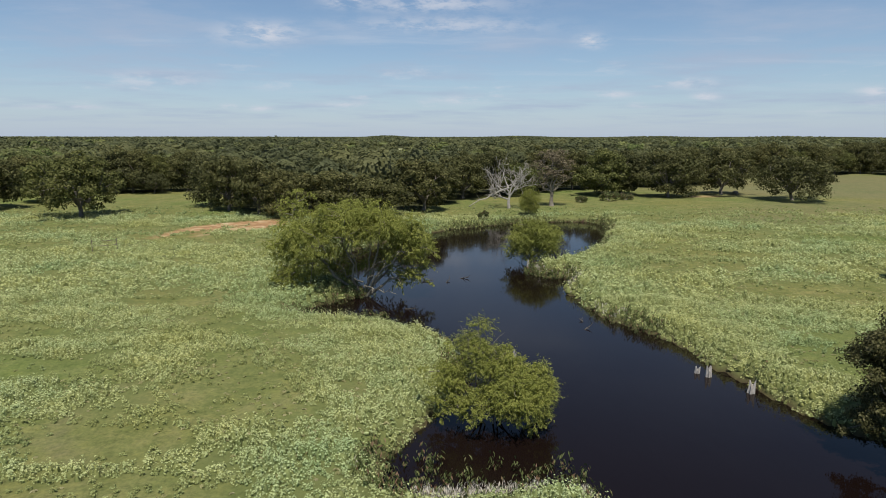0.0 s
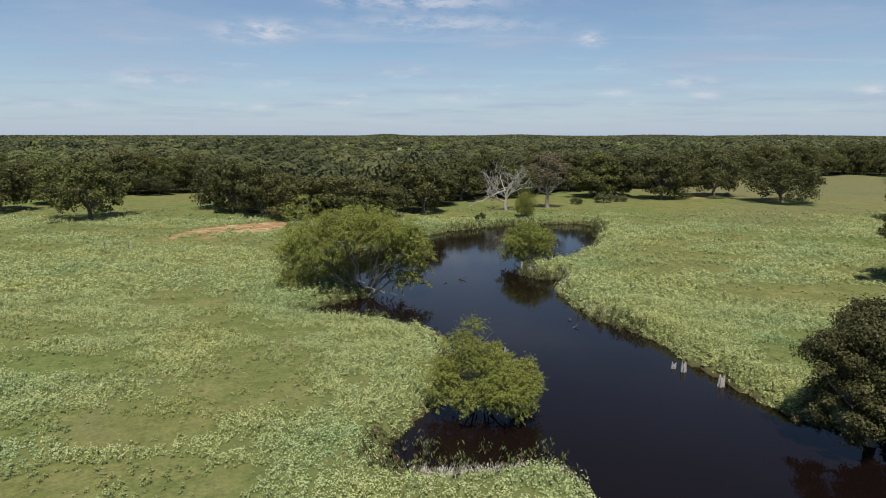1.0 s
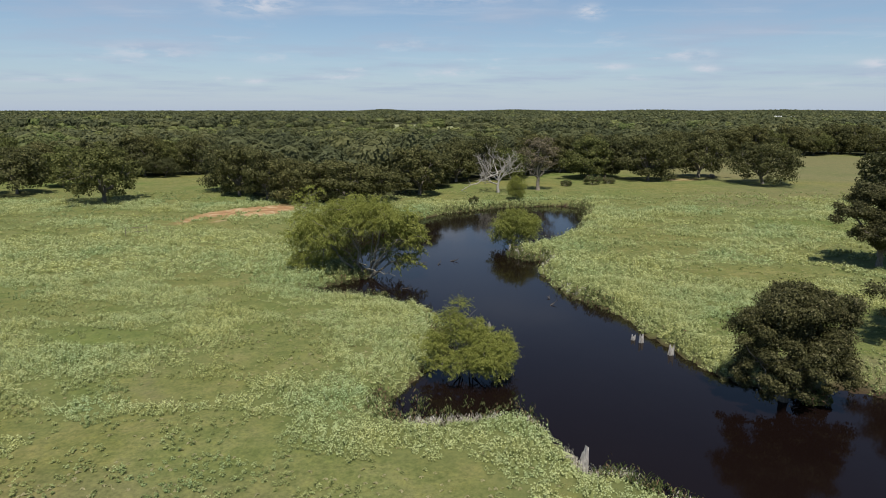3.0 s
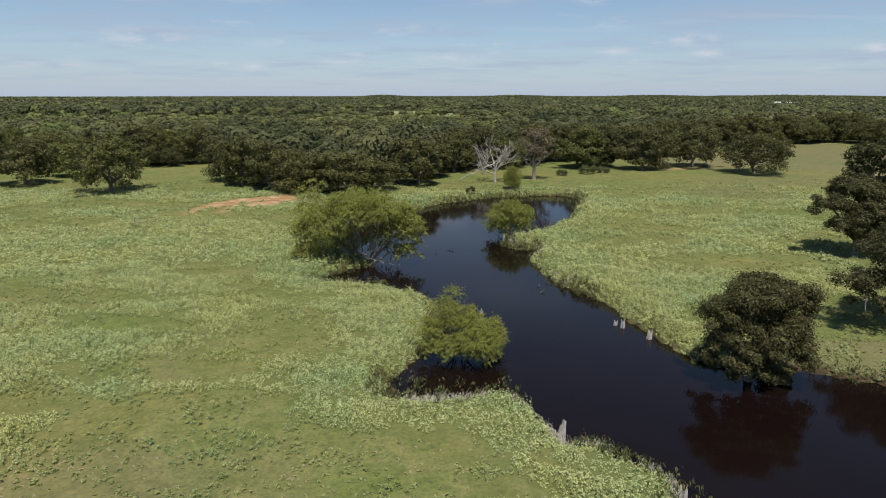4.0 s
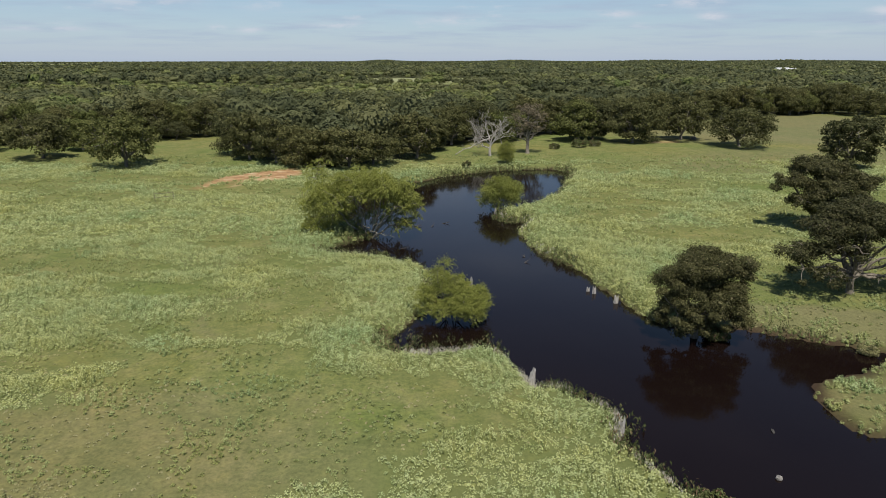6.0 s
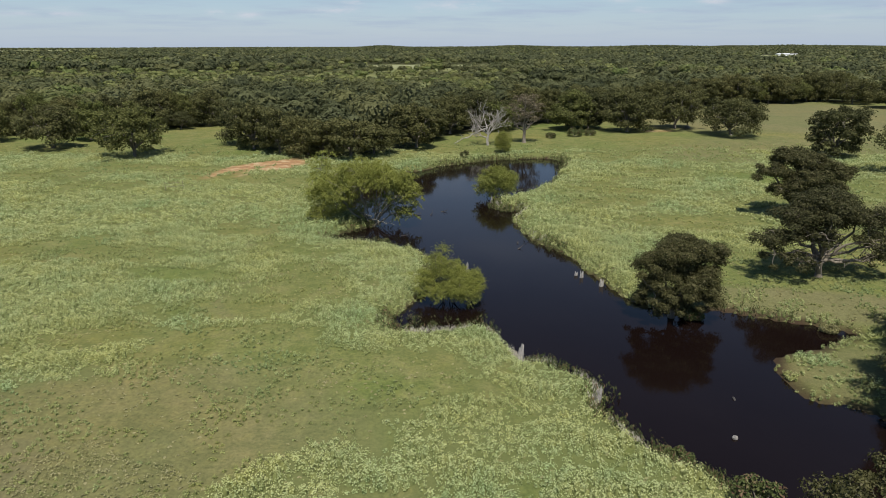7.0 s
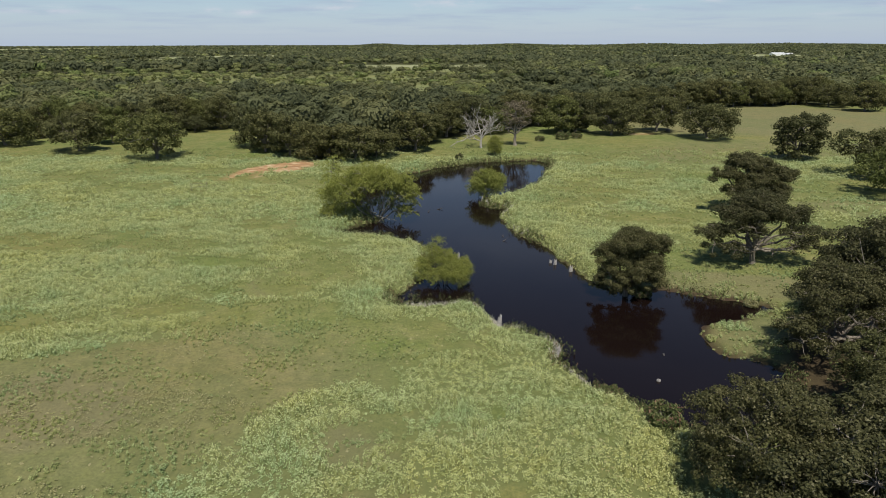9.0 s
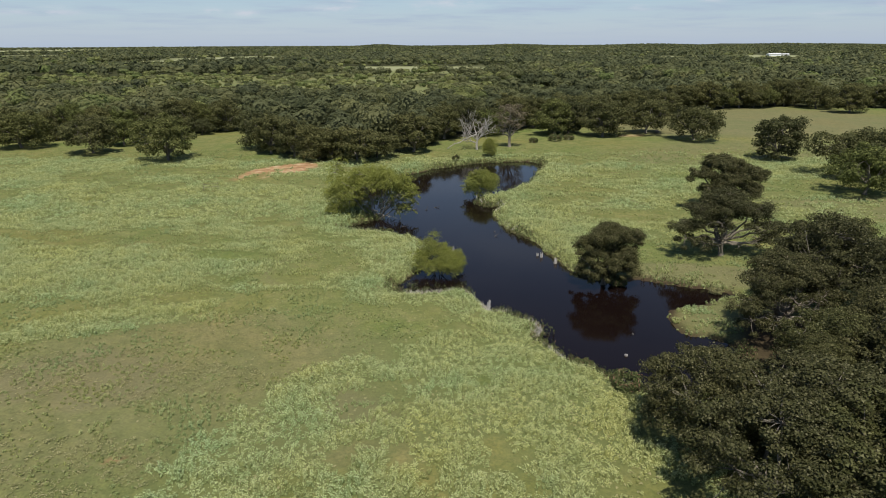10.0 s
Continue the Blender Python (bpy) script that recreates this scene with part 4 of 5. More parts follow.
def build_woods():
    """The woods beyond, tree by tree, simpler with the distance."""
    for name, near, far, gap, size, per, tri in (("woods", 0, 330, 9.6, 5.9, 560, 0.52), ("woods", 330, 700, 11, 6.3, 150, 1.0), ("far_woods", 700, 1500, 15, 6.8, 25, 1.95), ("distant_woods", 1500, 4500, 28, 9.0, 9, 4.2)):
        rng = np.random.default_rng(int(gap * 10))
        xs = np.arange(-0.82 * (far + 60) - 40, 0.82 * (far + 60) + 60, gap)
        ys = np.arange(120, far, gap)
        X, Y = np.meshgrid(xs, ys)
        x, y = X.ravel() + rng.uniform(-0.45, 0.45, X.size) * gap, Y.ravel() + rng.uniform(-0.45, 0.45, X.size) * gap
        d = np.hypot(x, y)
        ok = (d >= near) & (d < far) & (np.abs(x) < 0.8 * (y + 60) + 40)
        x, y = x[ok], y[ok]
        edge = np.interp(x, [p[0] for p in WOOD_EDGE], [p[1] for p in WOOD_EDGE])
        w = wooded(x, y)
        ok = (rng.random(len(x)) < np.clip(w, 0.8 * clearing(x, y) * (y < 600), 1)) & (y > edge + (7 if near == 0 else 0))
        x, y = x[ok], y[ok]
        z = land(x, y, np.full(len(x), 60.0))
        n = len(x)
        R = size * np.clip(rng.normal(0.92, 0.3, n), 0.4, 1.6) * (1 - 0.5 * clearing(x, y))
        H = np.minimum(R, 6.6) * rng.uniform(1.35, 2.15, n) * (0.7 + 0.6 * fbm2(x, y, 45, 23, 2)) * (1 - 0.5 * clearing(x, y)) * (1 - 0.25 * step(260, 330, y) * step(420, 330, y)) * (0.62 if near > 1000 else 1.0)
        k = np.repeat(np.arange(n), per)
        m = len(k)
        D = unit(rng.normal(size=(m, 3)) + (0, 0, 0.35))
        D[:, 2] = np.where(D[:, 2] < -0.45, -D[:, 2], D[:, 2])
        lob = 0.82 + 0.2 * np.sin(D[:, 0] * 5.3 + k) * np.cos(D[:, 1] * 4.7 + k * 1.7) + 0.12 * np.sin(D[:, 2] * 9 + k)
        P = np.stack([x[k] + D[:, 0] * R[k] * lob, y[k] + D[:, 1] * R[k] * lob, z[k] + H[k] * (0.52 + 0.46 * D[:, 2] * lob)], 1)
        V, F = shards(P, unit(D + rng.normal(size=(m, 3)) * 0.25 + (0, 0, 0.15)), tri, rng)
        # a leafy core under the outer sprays
        seg = 6 if near < 1000 else 4
        ring = [(-0.35, 0.45), (0.05, 0.66), (0.48, 0.46), (0.7, 0.0)] if near < 1000 else [(-0.2, 0.75), (0.72, 0.0)]
        dome = np.array([(math.cos(2 * math.pi * (q + 0.5 * i) / seg) * w_, math.sin(2 * math.pi * (q + 0.5 * i) / seg) * w_, h2) for i, (h2, w_) in enumerate(ring) for q in range(seg)])
        tri_ = np.array([t3 for i in range(len(ring) - 1) for q in range(seg)
                         for t3 in ((i * seg + q, i * seg + (q + 1) % seg, (i + 1) * seg + q), (i * seg + (q + 1) % seg, (i + 1) * seg + (q + 1) % seg, (i + 1) * seg + q))])
        lump = rng.uniform(0.82, 1.08, (n, len(dome), 1))
        core = dome[None] * lump * np.stack([R, R, H * 0.46], 1)[:, None] + np.stack([x, y, z + H * 0.52], 1)[:, None]
        F2 = (tri_[None] + (np.arange(n) * len(dome))[:, None, None]).reshape(-1, 3)
        V, F = joined([(V, F), (core.reshape(-1, 3), F2)])
        shade = np.clip(rng.normal(0.42, 0.27, n) + (fbm2(x, y, 70, 13, 3) - 0.5) * 1.0 + 0.4 * (rng.random(n) < 0.06) + 0.5 * clearing(x, y) - (0.14 if near > 600 else 0), 0, 1)
        tone = np.concatenate([np.repeat(shade[k], 3), np.repeat(shade, len(dome))])
        tagged(new(name, mesh_np(name, V, F, WOODS, False, {"tone": tone})), "dense dark green oak woods stretching to the horizon", "woods", kind="stuff")


build_woods()


# ---- weeds, grass and shore plants ----
def build_weeds():
    """Weeds in drifts, each plant a low leafy mound; short and grass green where they thin out."""
    for name, seed, box, gap, leaves, leaf in (("weeds", 5, (-92, 62, -24, 62), 0.44, 22, 0.058), ("weeds", 6, (-130, 130, 62, 146), 0.72, 13, 0.1), ("weeds", 7, (62, 112, 22, 62), 0.72, 10, 0.1)):
        rng = np.random.default_rng(seed)
        gx, gy = np.meshgrid(np.arange(box[0], box[1], gap), np.arange(box[2], box[3], gap))
        x, y = gx.ravel() + rng.uniform(-0.5, 0.5, gx.size) * gap, gy.ravel() + rng.uniform(-0.5, 0.5, gx.size) * gap
        ok = np.abs(x) < 0.78 * (y + 58) + 4
        x, y = x[ok], y[ok]
        sd = shore_distance(x, y)
        w = weedy(x, y, sd)
        tussock = fbm2(x * 0.8 + y * 0.25, y * 1.25, 2.3, 43, 3)
        thick = np.clip(w + (tussock - 0.5) * 1.1, 0, 1)
        there = 0.14 + 0.36 * step(0.4, 0.62, tussock) + 0.72 * step(0.2, 0.7, thick) - 0.3 * step(0.46, 0.34, tussock)
        there = there * (1 - 0.8 * blob(x, y, 45, 8.5, 11, 9.5)) * (1 - clay(x, y)) * (1 - 0.6 * step(126, 144, y))
        ok = (rng.random(len(x)) < there) & (sd > -0.25)
        x, y, sd, thick, tussock = x[ok], y[ok], sd[ok], thick[ok], tussock[ok]
        z = land(x, y, sd)
        n = len(x)
        hgt = rng.uniform(0.6, 1.4, n) * (0.13 + 0.17 * thick + 0.36 * thick * step(0.44, 0.62, tussock)) * (gap / 0.44) ** 0.4
        wide = gap * (0.3 + 0.32 * thick) * rng.uniform(0.7, 1.3, n)
        k = np.repeat(np.arange(n), leaves)
        m = len(k)
        d = unit(rng.normal(size=(m, 3)) * (1, 1, 0.8) + (0, 0, 0.5))
        d[:, 2] = np.abs(d[:, 2]) + 0.12
        shell = rng.uniform(0.75, 1.25, m)
        P = np.stack([x[k] + d[:, 0] * wide[k] * shell, y[k] + d[:, 1] * wide[k] * shell, z[k] + 0.02 + d[:, 2] * hgt[k] * shell], 1)
        nrm = unit(d * (0.55, 0.55, 0.4) + (0, 0, 0.6) + rng.normal(size=(m, 3)) * 0.33)
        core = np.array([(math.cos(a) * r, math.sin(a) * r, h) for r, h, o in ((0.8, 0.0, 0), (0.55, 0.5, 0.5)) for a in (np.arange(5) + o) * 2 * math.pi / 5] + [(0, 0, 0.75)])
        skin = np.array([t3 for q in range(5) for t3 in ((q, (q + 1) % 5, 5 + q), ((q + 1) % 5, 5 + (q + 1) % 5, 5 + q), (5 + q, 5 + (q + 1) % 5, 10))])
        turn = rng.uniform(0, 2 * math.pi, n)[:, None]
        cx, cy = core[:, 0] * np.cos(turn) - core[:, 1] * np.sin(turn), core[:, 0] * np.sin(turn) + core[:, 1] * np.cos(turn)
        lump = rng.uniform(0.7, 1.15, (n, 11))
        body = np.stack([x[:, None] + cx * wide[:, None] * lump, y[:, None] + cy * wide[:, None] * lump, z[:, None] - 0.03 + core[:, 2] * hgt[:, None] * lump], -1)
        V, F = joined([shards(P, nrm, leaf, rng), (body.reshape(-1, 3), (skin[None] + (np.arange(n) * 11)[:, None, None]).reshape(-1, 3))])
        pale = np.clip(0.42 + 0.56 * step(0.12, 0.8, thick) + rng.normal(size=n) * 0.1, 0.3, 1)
        # cores get a third of the leaves' value: shade inside each mound, put into its colour
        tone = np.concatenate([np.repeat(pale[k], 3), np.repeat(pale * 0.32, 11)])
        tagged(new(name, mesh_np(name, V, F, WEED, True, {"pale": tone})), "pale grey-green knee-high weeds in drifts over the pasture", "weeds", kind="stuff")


def build_dry_weeds():
    """Low brownish weeds on the bare parts of the near pasture."""
    rng = np.random.default_rng(15)
    gx, gy = np.meshgrid(np.arange(-52, 4, 0.5), np.arange(-22, 24, 0.5))
    x, y = gx.ravel() + rng.uniform(-0.25, 0.25, gx.size), gy.ravel() + rng.uniform(-0.25, 0.25, gx.size)
    sd = shore_distance(x, y)
    w = np.maximum(np.maximum(blob(x, y, -25, -12, 16, 5.5), 0.8 * blob(x, y, -24, 3, 9, 5)), 0.7 * blob(x, y, -36, 6, 9, 5)) * (1 - weedy(x, y, sd)) * 0.8
    ok = (rng.random(len(x)) < w * step(0.3, 0.55, fbm2(x, y, 1.9, 43, 2))) & (sd > 0.3)
    x, y, sd = x[ok], y[ok], sd[ok]
    z = land(x, y, sd)
    k = np.repeat(np.arange(len(x)), 16)
    m = len(k)
    d = unit(rng.normal(size=(m, 3)) + (0, 0, 0.4))
    d[:, 2] = np.abs(d[:, 2])
    h = rng.uniform(0.1, 0.32, len(x))
    P = np.stack([x[k] + d[:, 0] * 0.3, y[k] + d[:, 1] * 0.3, z[k] + 0.02 + d[:, 2] * h[k]], 1)
    V, F = shards(P, unit(d * 0.7 + (0, 0, 0.7) + rng.normal(size=(m, 3)) * 0.25), 0.065, rng)
    tagged(new("dry_weeds", mesh_np("dry_weeds", V, F, TUFT)), "low brownish dry weeds on bare ground", "weeds", kind="stuff")


def build_tufts():
    """Small dry tufts scattered over the short grass."""
    rng = np.random.default_rng(6)
    n = 22000
    x, y = rng.uniform(-85, 70, n), rng.uniform(-22, 80, n)
    sd = shore_distance(x, y)
    f = fbm2(x, y, 6, 55, 3)
    ok = (sd > 0.3) & (np.hypot((x - 45) / 11, (y - 11) / 9) > 1.1) & (rng.random(n) < step(0.42, 0.66, f) * 0.95 + 0.06) & (np.abs(x) < 0.78 * (y + 58) + 4)
    x, y, sd = x[ok], y[ok], sd[ok]
    z = land(x, y, sd)
    n = len(x)
    per = 5
    k = np.repeat(np.arange(n), per)
    m = len(k)
    a = rng.uniform(0, 2 * math.pi, m)
    h = rng.uniform(0.05, 0.14, n)
    P = np.stack([x[k] + np.cos(a) * 0.08, y[k] + np.sin(a) * 0.08, z[k] + h[k] * 0.6], 1)
    nrm = unit(np.stack([np.cos(a) * 0.3, np.sin(a) * 0.3, np.full(m, 1.0)], 1))
    V, F = sprays(P, nrm, 0.24, 0.13, rng, 0.1, np.stack([np.cos(a), np.sin(a), np.full(m, 0.2)], 1))
    tagged(new("grass_tufts", mesh_np("grass_tufts", V, F, TUFT)), "short dry grass tufts scattered over the pasture", "grass", kind="stuff")


def build_rushes():
    """Darker, taller plants along the water's edge."""
    rng = np.random.default_rng(8)
    q = np.repeat(SHORE, 14, 0) + rng.normal(size=(len(SHORE) * 14, 2)) * 0.75
    q = np.concatenate([q, rng.uniform((-4.5, 26.5), (8, 31.5), (420, 2)), rng.uniform((-15, 56), (-5, 60.5), (160, 2))])
    x, y = q[:, 0], q[:, 1]
    sd = shore_distance(x, y)
    cove = (y < 31.5) & (y > 26) & (x < 8) | (x < -5) & (y > 55) & (y < 61)
    dense = step(0.4, 0.62, fbm2(x, y, 7, 19, 2) + 0.25 * (blob(x, y, -0.5, 27.5, 6, 2.5) + blob(x, y, -11, 57, 5, 3) + blob(x, y, 20, 6, 4, 5) + 0.15 * blob(x, y, 38, 19, 9, 9) - 1.1 * blob(x, y, 35, 17, 6, 7)))
    ok = (sd > np.where(cove, -3.2, -1.6)) & (sd < 1.2) & (rng.random(len(x)) < np.where(cove, 0.26, dense))
    x, y, sd = x[ok], y[ok], sd[ok]
    z = np.maximum(land(x, y, sd), -0.1)
    n = len(x)
    per = 12
    k = np.repeat(np.arange(n), per)
    m = len(k)
    a = rng.uniform(0, 2 * math.pi, m)
    h = rng.uniform(0.4, 1.25, n)
    u = rng.uniform(0.1, 1.0, m)
    P = np.stack([x[k] + np.cos(a) * 0.25 * u, y[k] + np.sin(a) * 0.25 * u, z[k] + h[k] * u], 1)
    nrm = unit(np.stack([np.cos(a), np.sin(a), np.full(m, 0.6)], 1))
    V, F = sprays(P, nrm, 0.3, 0.09, rng, 0.1, np.stack([np.cos(a) * 0.5, np.sin(a) * 0.5, np.full(m, 1.0)], 1))
    tagged(new("shore_plants", mesh_np("shore_plants", V, F, RUSH)), "dark green waterside plants along the pond's edge", "plants", kind="stuff")


def build_stalks():
    """Bleached dead stalks on the outer lip of the near bank."""
    rng = np.random.default_rng(18)
    q = np.repeat(SHORE, 36, 0) + rng.normal(size=(len(SHORE) * 36, 2)) * 0.4
    x, y = q[:, 0], q[:, 1]
    sd = shore_distance(x, y)
    ok = (sd > -0.15) & (sd < 0.8) & (x < 23) & (y < 30) & (rng.random(len(x)) < step(0.42, 0.6, fbm2(x, y, 3, 63, 2)))
    ok |= (sd > -0.1) & (sd < 0.9) & (x > 12) & (y > 50) & (y < 84) & (rng.random(len(x)) < 0.35 * step(0.45, 0.6, fbm2(x, y, 3, 63, 2)))
    x, y, sd = x[ok], y[ok], sd[ok]
    z = land(x, y, sd)
    n = len(x)
    k = np.repeat(np.arange(n), 6)
    m = len(k)
    a = rng.uniform(0, 2 * math.pi, m)
    h = rng.uniform(0.4, 0.95, n)
    u = rng.uniform(0.3, 1.0, m)
    P = np.stack([x[k] + np.cos(a) * 0.14 * u, y[k] + np.sin(a) * 0.14 * u, z[k] + h[k] * u], 1)
    nrm = unit(np.stack([np.cos(a), np.sin(a), np.full(m, 0.5)], 1))
    V, F = sprays(P, nrm, 0.26, 0.05, rng, 0.05, np.stack([np.cos(a) * 0.3, np.sin(a) * 0.3, np.full(m, 1.0)], 1))
    tagged(new("dead_stalks", mesh_np("dead_stalks", V, F, STRAW)), "bleached dead weed stalks along the pond's bank", "plants", kind="stuff")


build_weeds()
build_dry_weeds()
build_tufts()
build_rushes()
build_stalks()


# ---- small things ----
def stump(x, y, h, r, seed, label, lean=(0, 0)):
    """A broken, fluted stump with a jagged top."""
    rng = np.random.default_rng(seed)
    sides, rows = 14, 6
    flute = 1 + 0.18 * np.sin(np.arange(sides) * 2.5 + seed) + rng.normal(size=sides) * 0.08
    V = []
    for i in range(rows):
        t = i / (rows - 1)
        for j in range(sides):
            a = 2 * math.pi * j / sides
            top = h * (1 + 0.28 * math.sin(a * 2 + seed) + 0.15 * rng.normal()) if i == rows - 1 else h
            rr = r * flute[j] * (1.35 - 0.5 * t ** 0.6)
            V.append((math.cos(a) * rr + lean[0] * t, math.sin(a) * rr + lean[1] * t, -0.5 + (top + 0.5) * t))
    V += [(lean[0], lean[1], h * 0.62)]
    F = [(i * sides + j, i * sides + (j + 1) % sides, (i + 1) * sides + (j + 1) % sides, (i + 1) * sides + j) for i in range(rows - 1) for j in range(sides)]
    me = bpy.data.meshes.new("tree_stump")
    me.from_pydata(V, [], F + [((rows - 1) * sides + j, (rows - 1) * sides + (j + 1) % sides, len(V) - 1) for j in range(sides)])
    me.materials.append(STUMP)
    me.update()
    ob = tagged(new("tree_stump", me), label, "stump", "stumps in the pond")
    ob.matrix_basis = pose(x, y, 0.0)


SHORE_STUMP = "weathered grey tree stump standing in shallow water"
stump(20.1, 43.2, 0.66, 0.22, 1, SHORE_STUMP)
stump(19.5, 43.9, 0.42, 0.2, 2, SHORE_STUMP, (0.1, 0))
stump(21.8, 40.2, 0.72, 0.24, 3, SHORE_STUMP, (0.12, 0.05))
stump(5.7, 45.0, 1.15, 0.18, 4, "slim grey broken trunk rising from the water behind the willow bush")
stump(11.9, 82.0, 0.95, 0.2, 5, "pale upright stump before the small willow")
stump(9.5, 21.6, 1.2, 0.26, 6, "tall bleached split stump among the weeds of the bank", (0.15, 0.1))
stump(14.9, 14.2, 1.3, 0.28, 7, "bleached stump half hidden in the bank's weeds", (0.1, 0.1))


def rock(x, y, z, size, seed, name, label, mat):
    bm = bmesh.new()
    bmesh.ops.create_icosphere(bm, subdivisions=2, radius=1)
    for v in bm.verts:
        v.co *= 1 + 0.3 * (noise.noise(v.co * 1.7 + Vector((seed, 0, 0))))
        v.co = Vector((v.co.x * size[0], v.co.y * size[1], v.co.z * size[2]))
    me = bpy.data.meshes.new(name)
    bm.to_mesh(me)
    bm.free()
    me.materials.append(mat)
    ob = tagged(new(name, me), label, "rock")
    ob.matrix_basis = pose(x, y, z, 0, 0, seed * 40)


WET_WOOD = bark_material("wet_wood", (0.03, 0.026, 0.022), (0.12, 0.105, 0.09))
STONE = bark_material("pale_stone", (0.12, 0.115, 0.105), (0.3, 0.28, 0.26), 3.0)
WET_STONE = bark_material("wet_stone", (0.03, 0.028, 0.025), (0.09, 0.085, 0.08), 3.0)
rock(24.2, 9.7, 0.05, (0.26, 0.2, 0.2), 1, "rock", "pale grey rock showing above the dark water", STONE)
rock(26.6, 15.1, 0.0, (0.3, 0.12, 0.12), 2, "rock", "small dark rock awash in the pond", WET_STONE)
rock(84.5, 175.5, ground_at(84.5, 175.5) + 0.4, (1.0, 0.8, 0.6), 3, "boulder", "white boulder in the grass beside the field oaks", STONE)


def driftwood(x, y, length, turn, seed):
    rng = np.random.default_rng(seed)
    p = bent((0, 0, -0.05), (length, 0, 0.18), rng, 7, 0.06)
    pieces = [tube(p, np.linspace(0.07, 0.025, 7), 6)]
    for i in (2, 4):
        pieces.append(tube(bent(p[i], p[i] + rng.normal(size=3) * (0.4, 0.4, 0.2) + (0.3, 0, 0.25), rng, 5, 0.1), np.linspace(0.04, 0.012, 5), 4))
    ob = tagged(new("driftwood_branch", mesh_np("driftwood_branch", *joined(pieces), WET_WOOD, True)), "dark broken branch lying in the pond water", "branch", "branches in the pond")
    ob.matrix_basis = pose(x, y, 0.02, 0, 0, turn)


for i, (x, y, ln, turn) in enumerate(((-2.5, 73.5, 2.2, 10), (0.6, 73.2, 1.6, 70), (2.4, 75.5, 1.5, 0), (-3.8, 61.5, 1.8, -20), (13.4, 54.6, 0.9, 30), (13.8, 57, 0.8, 120), (29.5, 31.2, 1.6, 200), (27.2, 30.4, 1.4, 260))):
    driftwood(x, y, ln * 0.7, turn, i)


def farm_gate():
    """A loose steel fence panel between two posts."""
    root = tagged(new("fence_panel"), "short length of old steel pipe fence standing in the weeds", "fence")
    steel, nt, b = material("rusty_pipe", 0.6, 0.4)
    f = noise_fac(nt, 9.0)
    nt.links.new(ramp(nt, f, [(0.3, (0.07, 0.05, 0.04)), (0.7, (0.2, 0.17, 0.14))]), b.inputs["Base Color"])
    for x in (0, 3.2):
        part("post", mesh_np("post", *tube([(x, 0, -0.4), (x, 0, 0.8), (x, 0.02, 1.75)], (0.05, 0.05, 0.045), 8), steel, True), root)
    for z in (0.8, 1.5):
        part("rail", mesh_np("rail", *tube([(0, 0, z), (1.6, 0.01, z - 0.04), (3.2, 0, z)], (0.03, 0.03, 0.03), 8), steel, True), root)
    stand(root, -50.8, 87.2, 25)


farm_gate()


def bush(x, y, R, H, seed, label, leaf):
    rng = np.random.default_rng(seed)
    root = tree_root("bush", label, "bush", "bushes on the banks")
    wood, leaves = [], []
    for i in range(9):
        a = 2 * math.pi * i / 9 + rng.uniform(-0.3, 0.3)
        e = np.array([math.cos(a) * R * 0.7, math.sin(a) * R * 0.7, H * rng.uniform(0.4, 0.85)])
        wood.append(tube(bent((0, 0, -0.1), e, rng, 5, 0.1, 0.1), np.linspace(0.05, 0.015, 5), 4))
        n = 130
        d = unit(rng.normal(size=(n, 3)) + (0, 0, 0.3))
        P = e + d * R * 0.36 * rng.uniform(0.5, 1.1, (n, 1))
        P[:, 2] = np.maximum(P[:, 2], 0.03)
        leaves.append(sprays(P, unit(d + rng.normal(size=(n, 3)) * 0.5), 0.13 * R + 0.12, 0.06 * R + 0.06, rng))
    part("branches", mesh_np("branches", *joined(wood), BARK, True), root)
    part("foliage", mesh_np("foliage", *joined(leaves), leaf), root)
    stand(root, x, y)


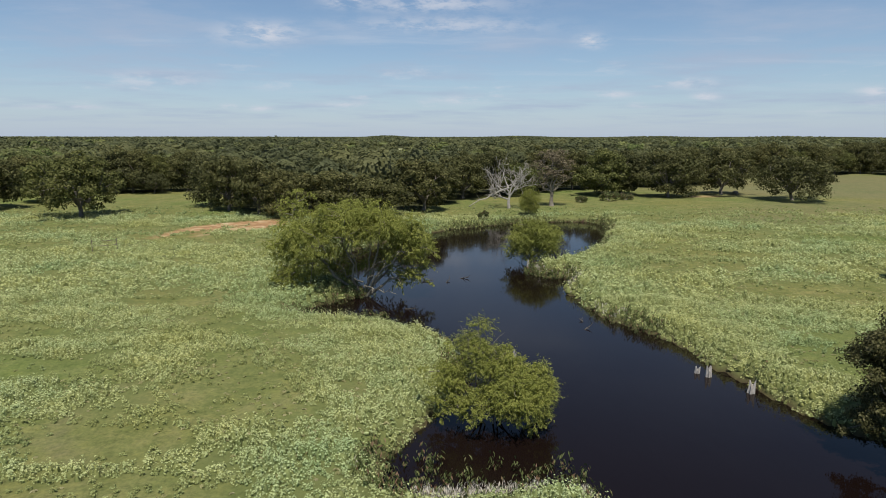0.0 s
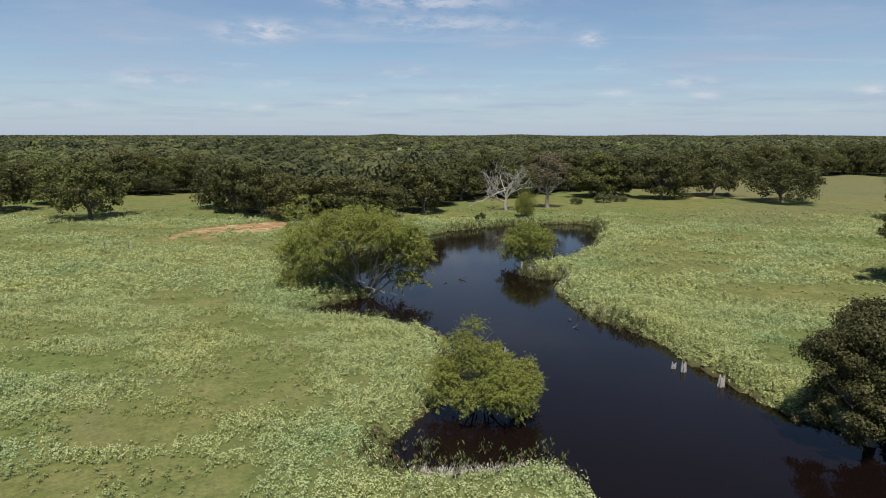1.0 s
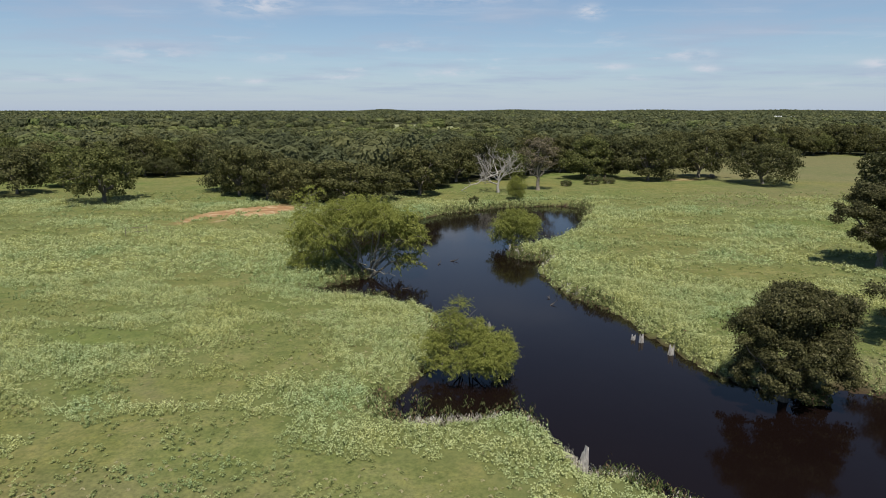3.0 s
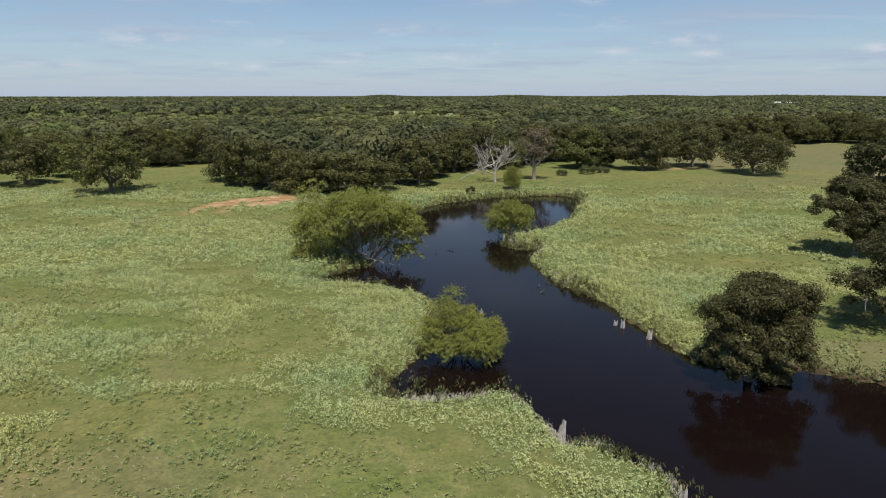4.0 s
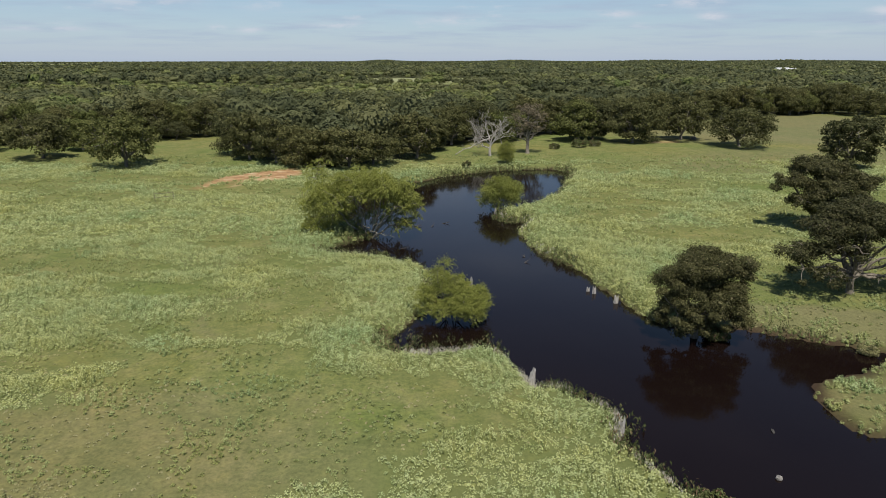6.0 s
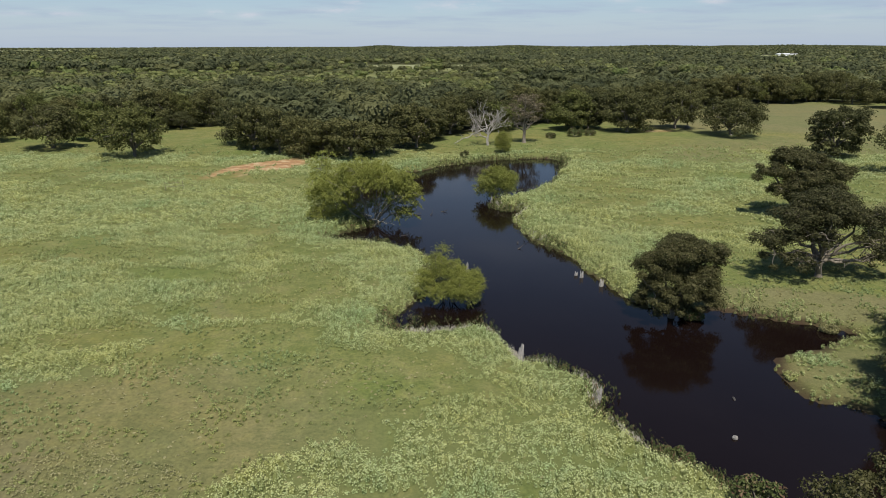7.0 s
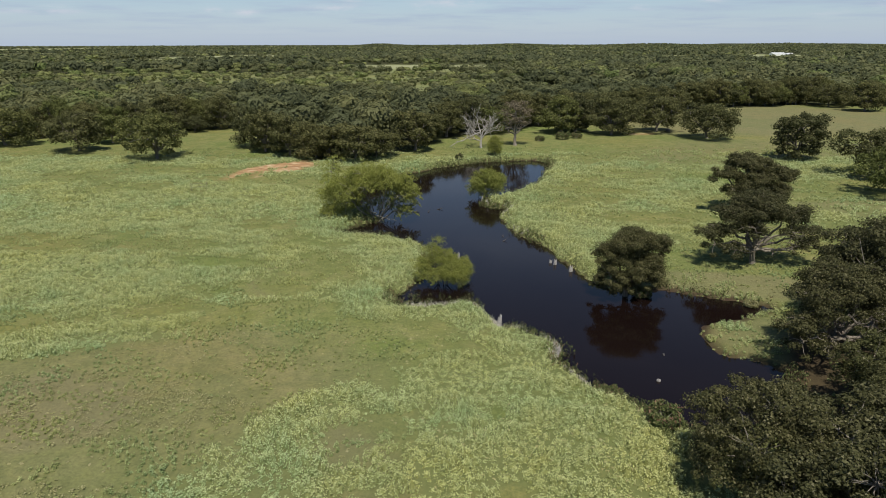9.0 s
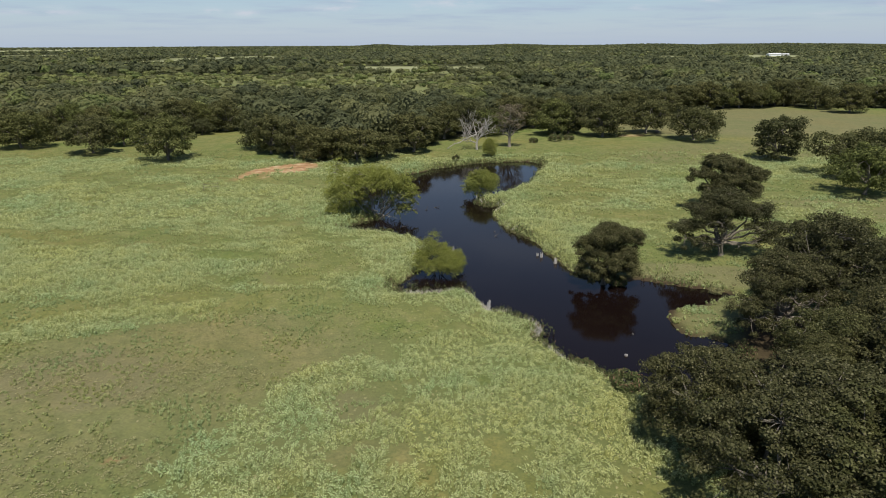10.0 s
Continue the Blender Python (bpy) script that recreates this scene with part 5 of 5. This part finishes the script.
for i, (x, y, R, H, lf) in enumerate(((44, 160, 2.6, 2.4, RUSH), (49, 162, 2.0, 1.6, RUSH), (8.5, 124.5, 1.1, 2.0, RUSH), (18.6, 6.6, 1.1, 1.3, RUSH), (21.5, 1.2, 1.6, 1.5, RUSH),
                                      (29.2, 30.9, 1.3, 1.0, RUSH), (36, 157, 1.6, 1.3, RUSH), (-88, 70, 1.6, 1.8, OAK), (-6.0, 57.0, 0.7, 1.4, RUSH), (42, 27.5, 0.9, 0.8, TUFT))):
    bush(x, y, R, H, 100 + i, "low dark green bush on the bank" if lf is not TUFT else "dry low bush on the muddy bank", lf)


def farmhouse(x, y, turn, w, d, h):
    """A far white farm building with a pitched roof."""
    root = tagged(new("farm_building"), "far white farm building with a pale metal roof", "building")
    white, nt, b = material("white_siding", 0.7)
    nt.links.new(ramp(nt, noise_fac(nt, 0.8), [(0.3, (0.7, 0.7, 0.68)), (0.7, (0.82, 0.81, 0.78))]), b.inputs["Base Color"])
    tin, nt, b = material("pale_roof", 0.45)
    nt.links.new(ramp(nt, noise_fac(nt, 0.6), [(0.3, (0.5, 0.5, 0.5)), (0.7, (0.66, 0.66, 0.65))]), b.inputs["Base Color"])
    a, c = w / 2, d / 2
    V = [(-a, -c, -1), (a, -c, -1), (a, c, -1), (-a, c, -1), (-a, -c, h), (a, -c, h), (a, c, h), (-a, c, h), (-a, 0, h * 1.5), (a, 0, h * 1.5)]
    me = bpy.data.meshes.new("wall")
    me.from_pydata(V, [], [(0, 1, 5, 4), (1, 2, 6, 9, 5), (2, 3, 7, 6), (3, 0, 4, 8, 7), (4, 5, 9, 8), (6, 7, 8, 9)])
    me.materials.append(white)
    part("wall", me, root)
    o = 0.5
    k = h * 0.5 / c
    V = [(-a - o, -c - o, h - o * k + 0.05), (a + o, -c - o, h - o * k + 0.05), (a + o, 0, h * 1.5 + 0.05), (-a - o, 0, h * 1.5 + 0.05), (a + o, c + o, h - o * k + 0.05), (-a - o, c + o, h - o * k + 0.05)]
    V += [(px, py, pz + 0.2) for px, py, pz in V]
    me = bpy.data.meshes.new("roof")
    me.from_pydata(V, [], [(6, 7, 8, 9), (9, 8, 10, 11), (1, 0, 3, 2), (2, 3, 5, 4), (0, 1, 7, 6), (4, 5, 11, 10), (1, 2, 8, 7), (2, 4, 10, 8), (3, 0, 6, 9), (5, 3, 9, 11)])
    me.materials.append(tin)
    part("roof", me, root)
    stand(root, x, y, turn)


farmhouse(764, 1385, 6, 30, 12, 4.2)
farmhouse(798, 1400, -8, 14, 8, 3.4)
